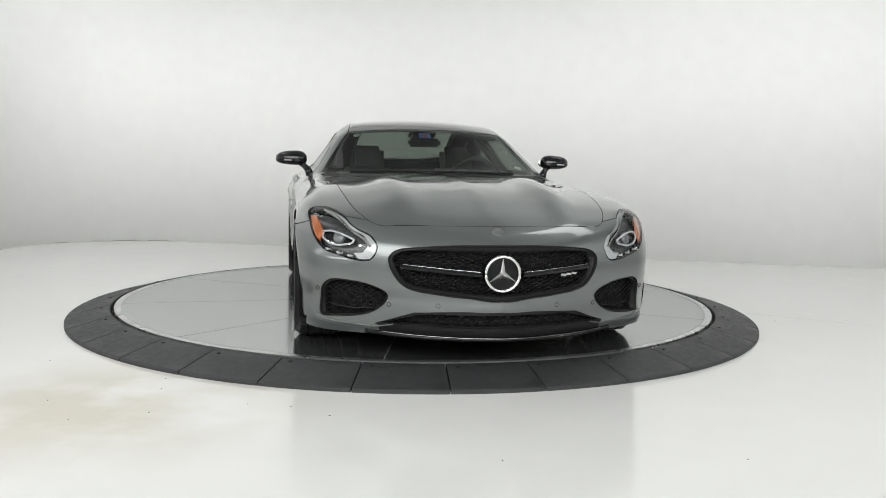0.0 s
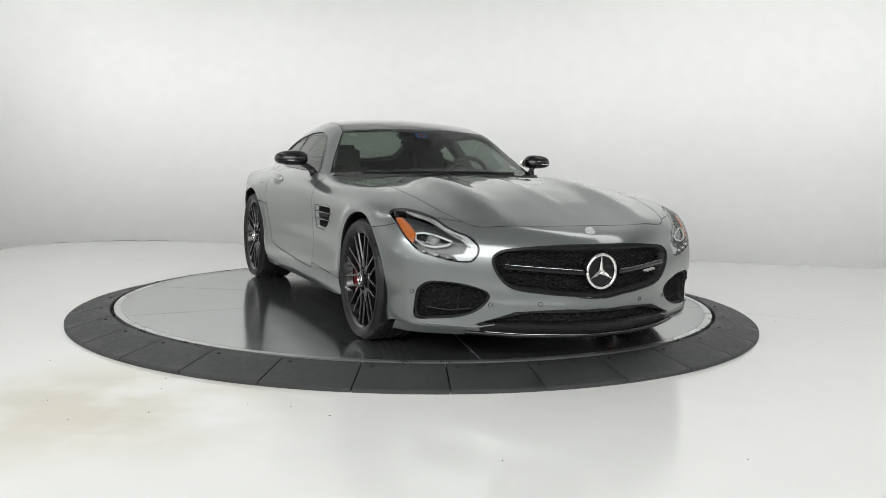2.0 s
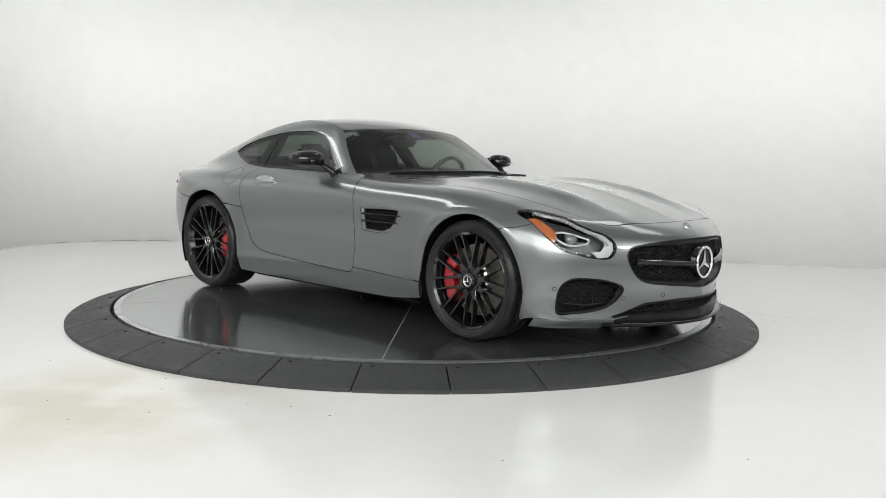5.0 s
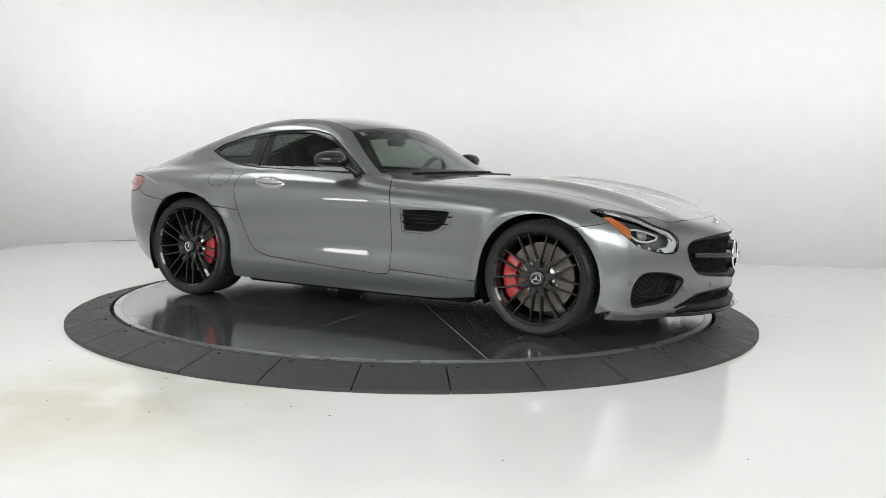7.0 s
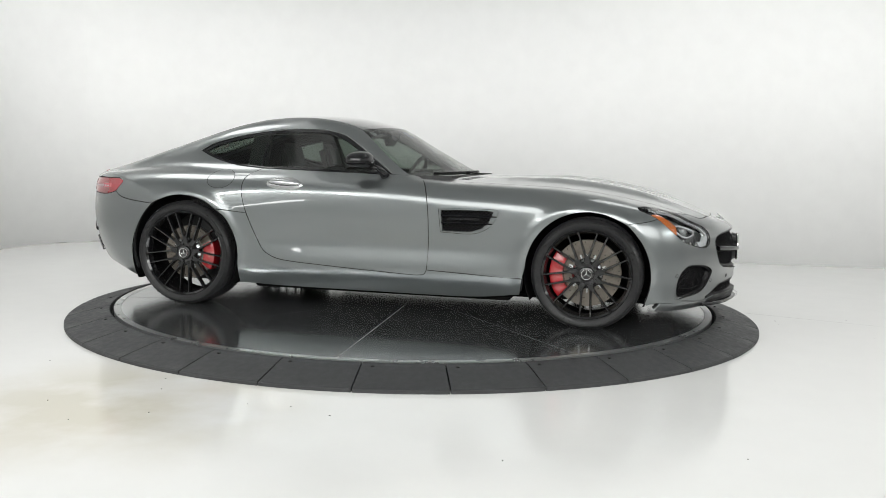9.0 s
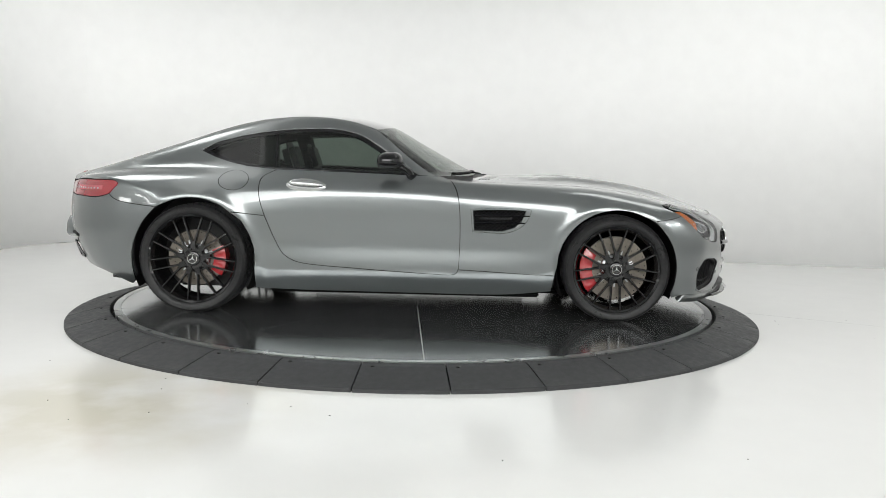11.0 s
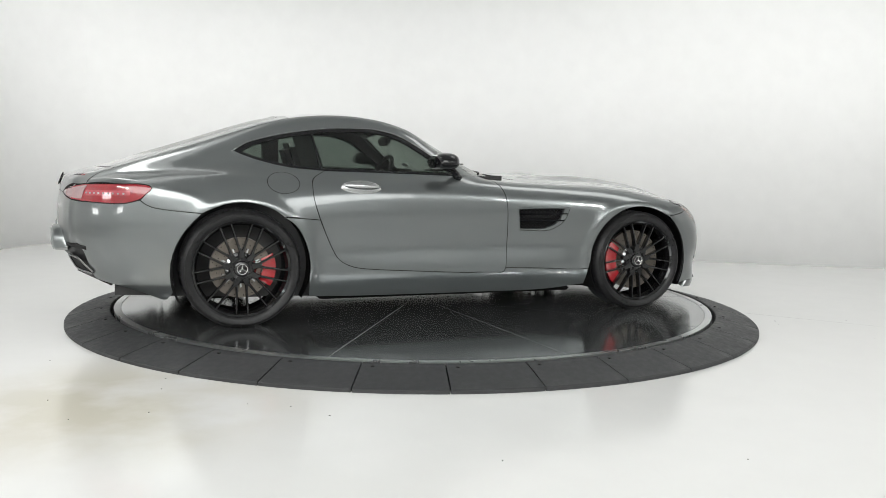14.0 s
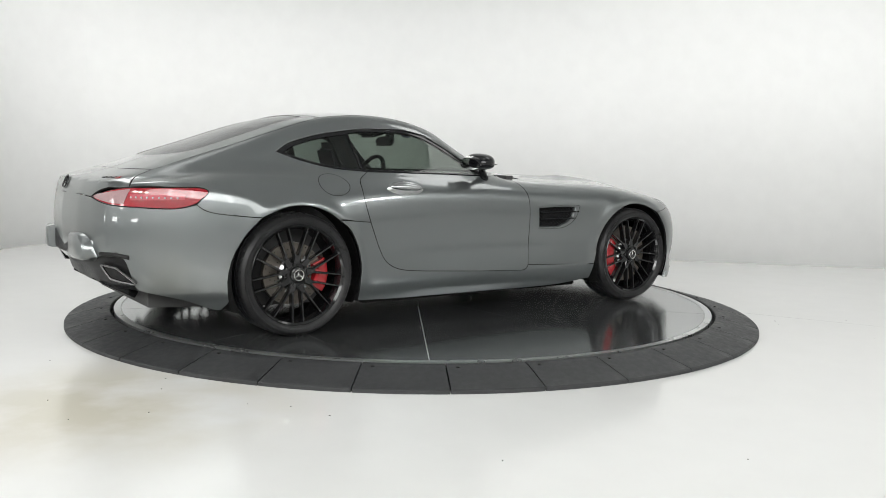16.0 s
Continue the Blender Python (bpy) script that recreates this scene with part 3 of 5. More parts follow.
def build_shell():
    panel("door", [K(S(*BELT[0]))] + s(DOOR_REAR) + s(DOOR_LOW) + s(DOOR_FRONT) + [K(S(.215, .888))] + [K(S(*BELT[-1]))] + s(BELT[1:4])[::-1], "side", PAINT, CAR, both=True)
    window = [K(S(*BELT[0]))] + s(WINDOW_TAIL)[::-1] + [K(S(-1.325, 1.015))] + s(WINDOW_TOP) + [K(S(*BELT[-1]))]
    panel("quarter_panel", window + [K(SCREEN_FOOT)] + SCREEN_SIDE[::-1] + [K(SCREEN_CORNER)] + ROOF_SIDE + [K(ROOF_CORNER)] + HATCH_SIDE + [K(HATCH_CORNER)]
          + [P(-2.085, .595, .862), K(P(-2.14, .668, .818)), P(-1.977, .814, .822), P(-1.835, .873, .821), P(-1.796, .889, .797), S(-1.838, .757), K(S(-1.858, .733))]
          + REAR_SEAM + [K(REAR_SEAM_END)] + arch(-AXLE, HUB_R, .382, 122, 52, 10)[1:-1] + [K(S(-1.078, .640)), S(-.97, .632), K(S(-.864, .622))] + s(DOOR_REAR[:3])[::-1],
          "lean", PAINT, CAR, both=True, holes=[([S(-1.069 + .093 * math.cos(t), .836 + .06 * math.sin(t)) for t in np.linspace(0, 2 * math.pi, 17)[:-1]], False)])
    panel("fuel_lid", [S(-1.069 + .093 * math.cos(t), .836 + .06 * math.sin(t)) for t in np.linspace(0, 2 * math.pi, 17)[:-1]], "lean", PAINT, CAR, both=True, gap=.0015)
    vent = [K(S(.412, .688)), S(.55, .694), S(.735, .695), K(S(.785, .690)), S(.755, .62), S(.704, .573), S(.62, .545), K(S(.425, .549))]
    panel("front_wing", [K(S(.215, .888)), K(COWL_END)] + HOOD_SEAM + [K(HOOD_CORNER), K(LAMP_TOP)] + LAMP_UPPER[::-1] + [K(LAMP_TIP), P(1.60, .876, .690), K(LAMP_SEAM)]
          + WING_SEAM + [K(WING_END)] + arch(AXLE, HUB_F, .365, 54, 188, 14)[1:-1] + [K(S(.935, .286)), S(.6, .300), K(S(.341, .311))] + s(DOOR_FRONT[1:]),
          "lean", PAINT, CAR, both=True, holes=[(vent, False)])
    panel("side_sill", [K(S(.341, .311)), S(.6, .300), K(S(.935, .286)), K(S(.918, .185)), S(.6, .152), S(0, .150), S(-.6, .154), K(S(-.925, .165))] + arch(-AXLE, HUB_R, .392, -8, 40, 6)
          + [K(S(-1.078, .640)), S(-.97, .632), K(S(-.864, .622))] + s(DOOR_REAR[4:]) + s(DOOR_LOW) + [S(.325, .285)], "side", PAINT, CAR, both=True)
    hood_back = [T(.515, 0), T(.505, .2), T(.475, .4), T(.39, .64)]
    panel("hood", hood_back + [K(COWL_END)] + HOOD_SEAM + [HOOD_CORNER] + HOOD_FRONT, "top", PAINT, CAR, mirrored=True)
    grille = [N(0, .589), N(.236, .584), N(.40, .570), N(.485, .555), N(.524, .522), N(.520, .47), N(.485, .41), N(.43, .370), N(.274, .345), N(.12, .331), N(0, .322)]
    fog = [N(.838, .31), N(.825, .368), N(.775, .396), N(.66, .388), N(.56, .358), N(.528, .330), N(.545, .285), N(.595, .245), N(.66, .222), N(.76, .210), K(N(.838, .212))]
    low = [N(0, .266), N(.25, .262), K(N(.405, .252)), K(N(.585, .186)), N(.40, .180), N(.2, .180), N(0, .181)]
    mirror_fog = [P(q[0], -q[1], q[2]) for q in fog]
    panel("front_bumper", HOOD_FRONT[::-1] + [K(HOOD_CORNER), K(LAMP_TOP)] + LAMP_INNER_EDGE + [K(LAMP_SEAM)] + WING_SEAM + [K(WING_END)] + arch(AXLE, HUB_F, .365, 52, -24, 9)[1:]
          + [K(S(1.66, .160)), N(.80, .152), N(.6, .150), N(.4, .150), N(.2, .152), N(0, .153)], "nose", PAINT, CAR, mirrored=True,
          holes=[(grille, True), (fog, False), (mirror_fog, False), (low, True)], grid=.018)
    panel("rear_bumper", [B(0, .770), B(.3, .766), K(P(-2.285, .43, .760)), P(-2.235, .60, .724), P(-2.103, .75, .714), P(-1.957, .837, .711), K(S(-1.858, .733))]
          + REAR_SEAM + [K(REAR_SEAM_END)] + arch(-AXLE, HUB_R, .382, 128, 196, 8)[1:] + [K(S(-1.70, .195)), P(-1.757, .87, .186), P(-1.918, .80, .218), P(-2.10, .665, .262), K(B(.645, .29)),
          B(.655, .42), K(B(.62, .475)), B(.48, .44), B(.2, .40), B(0, .395)], "tail", PAINT, CAR, mirrored=True, grid=.02)
    panel("boot_lid", [T(-2.10, 0), T(-2.09, .25), K(HATCH_CORNER), P(-2.085, .595, .862), K(P(-2.14, .668, .818)), P(-2.215, .54, .803), K(P(-2.285, .43, .760)), B(.3, .766), B(0, .770)], "deck", PAINT, CAR, mirrored=True)
    glass_hole = [T(-1.0, 0), T(-1.005, .2), K(T(-1.02, .370)), T(-1.3, .385), T(-1.5, .393), T(-1.68, .398), T(-1.755, .37), T(-1.85, .2), T(-1.87, 0)]
    panel("hatch", [T(-.965, 0), K(ROOF_CORNER)] + HATCH_SIDE + [K(HATCH_CORNER), T(-2.09, .25), T(-2.10, 0)], "top", PAINT, CAR, mirrored=True, holes=[(glass_hole, True)])
    panel("rear_window", glass_hole, "top", PANE, CAR, mirrored=True, gap=.001, lift=-.002, fold=.003, label="dark tinted rear window")
    panel("roof", [T(-.125, 0), T(-.14, .2), T(-.175, .4), K(SCREEN_CORNER)] + ROOF_SIDE + [K(ROOF_CORNER), T(-.965, .2), T(-.965, 0)], "top", ROOF_BLACK, CAR, mirrored=True, label="black glass roof panel")
    screen = [T(-.125, 0), T(-.14, .2), T(-.175, .4), K(SCREEN_CORNER)] + SCREEN_SIDE + [K(SCREEN_FOOT), T(.345, .60), T(.425, .3), T(.445, 0)]
    panel("windscreen", screen, "top", SCREEN, CAR, mirrored=True, gap=.002, lift=-.002, fold=.003, label="slightly green windscreen")
    panel("cowl", [T(.445, 0), T(.425, .3), T(.345, .60), K(SCREEN_FOOT), K(COWL_END)] + hood_back[::-1], "top", PLASTIC, CAR, mirrored=True, lift=-.008, label="black plastic cowl under the windscreen")
    # side glass: a black frame with two panes
    split = lambda d: [S(-.845 + d, 1.148), S(-.815 + d, .915)]
    wframe = [K(S(*BELT[0]))] + s(WINDOW_TAIL)[::-1] + [K(S(-1.325, 1.015))] + s(WINDOW_TOP) + [K(S(*BELT[-1]))] + s(BELT[1:4])[::-1]
    rear = [K(S(-.855, 1.132)), K(S(-.835, .925)), S(-1.016, .942), S(-1.18, .980), K(S(-1.285, 1.016)), S(-1.20, 1.060), S(-1.04, 1.103)]
    front = [K(S(-.845, 1.137)), S(-.754, 1.146), S(-.468, 1.149), S(-.325, 1.117), S(-.195, 1.045), S(-.075, .965), K(S(.040, .900)), S(-.306, .910), K(S(-.823, .924))]
    panel("window_surround", wframe, "lean", GLOSS_BLACK, CAR, both=True, lift=-.004, holes=[(rear, False), (front, False)], grid=.016, gap=.001, label="gloss black window surround")
    panel("quarter_window", rear, "lean", PANE, CAR, both=True, lift=-.007, gap=0, fold=.003, label="dark tinted quarter window")
    panel("side_window", front, "lean", PANE, CAR, both=True, lift=-.007, gap=0, fold=.003, label="dark tinted side window")
    return grille, fog, low, vent


GRILLE, FOG, LOW, VENT = build_shell()


# ---- wheels ----
def bar(bm, a, b, wa, wb, da, db, face=.65):
    """A tapered spoke between two points (x, y, z) of the wheel's face; y points out of the wheel."""
    a, b = Vector(a), Vector(b)
    along = (b - a).normalized()
    side = along.cross(Vector((0, 1, 0))).normalized()
    rings = []
    for p, w, d in ((a, wa, da), (b, wb, db)):
        rings.append([bm.verts.new(p + side * sx * w / 2 * k + Vector((0, y, 0))) for sx, k, y in ((-1, 1, -d), (-1, 1, -.006), (-1, face, 0), (1, face, 0), (1, 1, -.006), (1, 1, -d))])
    for i in range(6):
        j = (i + 1) % 6
        bm.faces.new((rings[0][i], rings[0][j], rings[1][j], rings[1][i]))
    bm.faces.new(rings[0]), bm.faces.new(rings[1][::-1])


def emblem(bm, r, at, normal_y=True):
    """A three-armed shape: arms taper from the middle to the rim."""
    for k in range(3):
        a = radians(90 + 120 * k)
        tip = (r * math.cos(a), r * math.sin(a))
        w = r * .17
        across = (-math.sin(a) * w, math.cos(a) * w)
        inner = (-.09 * r * math.cos(a), -.09 * r * math.sin(a))
        vs = []
        for (px, pz), h in ((inner, 0), ((across[0], across[1]), 0), (tip, 0), ((-across[0], -across[1]), 0)):
            vs.append(bm.verts.new((at[0] + px, at[1] + h, at[2] + pz)))
        peak = bm.verts.new((at[0], at[1] + r * .12, at[2]))
        for i in range(4):
            bm.faces.new((vs[i], vs[(i + 1) % 4], peak))
        bm.faces.new(vs)


def build_wheel(r_tyre, r_rim, width, caliper_at, spread):
    """A wheel whose outer face looks along +y, its hub cap at y = 0; it returns the wheel with its parts."""
    bm = spun([(r_rim - .030, -.045), (r_rim - .016, -.010), (r_rim - .004, .000), (r_rim + .003, -.006), (r_rim + .002, -.016), (r_rim - .012, -.030), (r_rim - .028, -.10),
               (r_rim - .022, -width + .02), (r_rim + .002, -width + .004)], 96)
    wheel = part("wheel", bm, WHEEL, CAR, "gloss black multi-spoke alloy wheel", smooth=True, angle=28)
    # nine forked spokes
    pt = lambda r, t, y: (r * math.cos(t), y, r * math.sin(t))
    bm = bmesh.new()
    bar(bm, pt(.060, 0, -.022), pt(.108, 0, -.020), .044, .028, .036, .036, .8)
    for sgn in (-1, 1):
        bar(bm, pt(.097, sgn * .075, -.020), pt(r_rim - .016, sgn * .225, -.008), .0145, .0115, .038, .030)
    fork = part("spoke", bm, WHEEL, wheel)
    for k in range(9):
        spoke = fork if k == 0 else new("spoke", fork.data)
        spoke.parent = wheel
        spoke.rotation_euler = (0, -2 * math.pi * (k + .25) / 9, 0)
    bm = spun([(.001, -.006), (.034, -.006), (.043, -.010), (.046, -.024), (.068, -.026), (.074, -.032), (.074, -.062), (.001, -.062)], 64)
    for k in range(5):
        a = 2 * math.pi * k / 5
        bmesh.ops.create_cone(bm, cap_ends=True, segments=6, radius1=.0095, radius2=.0085, depth=.018,
                              matrix=Matrix.Translation((.060 * math.cos(a), -.024, .060 * math.sin(a))) @ Matrix.Rotation(math.pi / 2, 4, "X"))
    part("hub", bm, WHEEL, wheel, smooth=True, angle=30)
    bm = spun([(.0255, -.004), (.0275, .0), (.0305, .0), (.0325, -.004), (.0325, -.008)], 40)
    emblem(bm, .026, (0, -.0035, 0))
    part("hub_cap", bm, CHROME, wheel, "silver ring hub cap", smooth=True, angle=30)
    # tyre, with grooves round its tread
    half, c = width / 2, -width / 2 + .006
    prof = [(r_rim - .006, half - .012), (r_rim + .006, half - .002), (r_rim + .014, half + .001), (r_rim + .035, half + .004), (r_tyre - .030, half - .001), (r_tyre - .012, half - .012), (r_tyre - .003, half - .030)]
    for g in (-.62, -.22, .22, .62)[::-1]:
        y = g * (half - .03)
        prof += [(r_tyre, y + .009), (r_tyre, y + .0055), (r_tyre - .007, y + .0045), (r_tyre - .007, y - .0045), (r_tyre, y - .0055), (r_tyre, y - .009)]
    prof += [(r_tyre - .003, -half + .030), (r_tyre - .012, -half + .012), (r_tyre - .030, -half), (r_rim + .02, -half), (r_rim - .006, -half + .012)]
    tyre = part("tyre", spun([(r, y + c) for r, y in prof], 128), RUBBER, wheel, "black rubber low-profile tyre", smooth=True, angle=35)
    bm = bmesh.new()
    for k in range(60):
        a = 2 * math.pi * k / 60
        turn = Matrix.Rotation(-a, 3, "Y")
        for sg in (-1, 1):
            block(bm, (.0065, .046, .005), turn @ Vector((0, 0, r_tyre - .0031)) + Vector((0, c + sg * (half - .047), 0)), turn @ Matrix.Rotation(sg * .25, 3, "Z"))
    tagged(part("tread_sipe", bm, GAP, tyre), kind="stuff")
    bm = bmesh.new()
    for r in (r_rim + .022, r_tyre - .022):
        ring = spun([(r - .0012, half + c + .001), (r, half + c + .0055 - (.003 if r > r_rim + .04 else 0)), (r + .0012, half + c + .001)], 96)
        tmp = bpy.data.meshes.new("tmp")
        ring.to_mesh(tmp)
        ring.free()
        bm.from_mesh(tmp)
        bpy.data.meshes.remove(tmp)
    part("sidewall_rib", bm, RUBBER, tyre, smooth=True)
    # brake
    r_disc = r_rim - (.071 if r_rim < .275 else .106)
    part("brake_disc", spun([(.085, -.085), (r_disc, -.085), (r_disc, -.118), (.085, -.118)], 80), IRON, wheel, "drilled iron brake disc")
    bm = bmesh.new()
    for k in range(60):
        a = 2 * math.pi * k / 60
        r = .112 + (r_disc - .125) * (k % 3) / 2
        bmesh.ops.create_cone(bm, cap_ends=True, segments=8, radius1=.0035, radius2=.0035, depth=.002,
                              matrix=Matrix.Translation((r * math.cos(a), -.0845, r * math.sin(a))) @ Matrix.Rotation(math.pi / 2, 4, "X"))
    tagged(part("drill_hole", bm, GAP, wheel), kind="stuff")
    part("disc_bell", spun([(.001, -.066), (.090, -.068), (.094, -.085), (.094, -.13)], 48), SILVER, wheel, smooth=True)
    # caliper: an arc with ribs and pads
    bm = bmesh.new()
    rows = []
    for k in range(13):
        a = radians(caliper_at + spread * (k / 6 - 1))
        bulge = .006 * math.sin(math.pi * k / 12) + (.005 if k % 4 == 2 else 0)
        rows.append([bm.verts.new((r * math.cos(a), y, r * math.sin(a))) for r, y in
                     ((r_disc - .058, -.078), (r_disc - .052, -.054 + bulge), (r_disc + .004, -.046 + bulge), (r_disc + .024, -.056 + bulge), (r_disc + .026, -.13), (r_disc - .058, -.13))])
    for p, q in zip(rows, rows[1:]):
        for i in range(6):
            bm.faces.new((p[i], p[(i + 1) % 6], q[(i + 1) % 6], q[i]))
    bm.faces.new(rows[0]), bm.faces.new(rows[-1][::-1])
    caliper = part("brake_caliper", bm, RED, wheel, "red painted brake caliper", smooth=True, angle=40)
    for k in (-1, 0, 1):
        bm = bmesh.new()
        a = radians(caliper_at + k * 15)
        turn = Matrix.Rotation(-a, 3, "Y")
        block(bm, (.034, .012, .010), turn @ Vector((r_disc - .020, -.042, 0)), turn, .002)
        part("caliper_rib", bm, RED, caliper)
    # ribs of the disc's bell, seen between the arms
    bm = bmesh.new()
    for k in range(16):
        turn = Matrix.Rotation(-2 * math.pi * k / 16, 3, "Y")
        block(bm, (.026, .010, .010), turn @ Vector((.104, -.081, 0)), turn, .002)
    tagged(part("bell_rib", bm, SILVER, wheel), kind="stuff")
    return wheel


def place_wheels():
    for x, hub, r_t, r_r, wide, out in ((AXLE, HUB_F, .331, .269, .255, .952), (-AXLE, HUB_R, .342, .281, .290, .955)):
        # calipers sit towards the middle of the car
        left = build_wheel(r_t, r_r, wide, 184 if x > 0 else -4, 38 if x > 0 else 29)
        left.matrix_basis = pose(x, out, hub)
        right = build_wheel(r_t, r_r, wide, -4 if x > 0 else 184, 38 if x > 0 else 29)
        right.matrix_basis = pose(x, -out, hub, 0, 0, 180)


place_wheels()


def build_wheelhouse(x, hub, r, name="wheelhouse"):
    for sg in (-1, 1):
        verts, faces, n = [], [], 28
        for k in range(n + 1):
            a = radians(-28 + 236 * k / n)
            for rr, y in ((r - .004, .945), (r + .01, .90), (r + .012, .58), (.02, .58)):
                verts.append((x + rr * math.cos(a), sg * y, hub + rr * math.sin(a)))
        for k in range(n):
            for i in range(3):
                p = 4 * k + i
                faces.append((p, p + 1, p + 5, p + 4))
        mesh_object(name, verts, faces, LINER, CAR, "black wheel arch liner")


build_wheelhouse(AXLE, HUB_F, .372)
build_wheelhouse(-AXLE, HUB_R, .390)


# ---- openings, lamps and fittings of the body ----
def both_sides(name, bm, mat, label="", parent=None, smooth=True, angle=40):
    """A part on the car's left and its mirror image on the right."""
    first = part(name, bm, mat, parent or CAR, label, smooth, angle)
    me = first.data.copy()
    me.transform(Matrix.Diagonal((1, -1, 1, 1)))
    me.flip_normals()
    other = new(name, me)
    other.parent = parent or CAR
    if label:
        tagged(other, label)
    return first, other


def ellipsoid(bm, at, size, turn=None, seg=24):
    m = Matrix.Translation(at) @ (turn.to_4x4() if turn else Matrix.Identity(4)) @ Matrix.Diagonal((*size, 1))
    bmesh.ops.create_uvsphere(bm, u_segments=seg, v_segments=seg // 2, radius=1, matrix=m)


def tube(bm, points, r, seg=8):
    """A round bar along points."""
    pts = [Vector(p) for p in points]
    rings = []
    for i, p in enumerate(pts):
        d = (pts[min(i + 1, len(pts) - 1)] - pts[max(i - 1, 0)]).normalized()
        a = d.orthogonal().normalized()
        b = d.cross(a)
        rings.append((p, a, b))
    for i in range(1, len(rings)):
        p, a, b = rings[i]
        pa = rings[i - 1][1]
        d = a.cross(b)
        a = (pa - d * pa.dot(d)).normalized()
        rings[i] = (p, a, d.cross(a))
    rad = r if callable(r) else (lambda u: r)
    loops = [[bm.verts.new(p + (a * math.cos(t) + b * math.sin(t)) * rad(i / max(len(rings) - 1, 1))) for t in np.linspace(0, 2 * math.pi, seg + 1)[:-1]] for i, (p, a, b) in enumerate(rings)]
    for u, v in zip(loops, loops[1:]):
        for k in range(seg):
            bm.faces.new((u[k], u[(k + 1) % seg], v[(k + 1) % seg], v[k]))
    bm.faces.new(loops[0][::-1]), bm.faces.new(loops[-1])


def sweep(way, coords, lift, r, bm=None, seg=6):
    """A thin bar lying on the form."""
    a, b = np.array(coords, float).T
    u, k = np.linspace(0, 1, len(a)), np.linspace(0, 1, max(12, len(a) * 4))
    p, _ = on_form(way, np.interp(k, u, a), np.interp(k, u, b), lift)
    bm = bm or bmesh.new()
    tube(bm, p, r, seg)
    return bm


def ring_on(bm, at, out, r, thick):
    """A ring of radius r about the direction out."""
    q = Vector(out).to_track_quat("Y", "Z").to_matrix()
    pts = [Vector(at) + q @ Vector((r * math.cos(t), 0, r * math.sin(t))) for t in np.linspace(0, 2 * math.pi, 41)]
    tube(bm, pts, thick, 8)


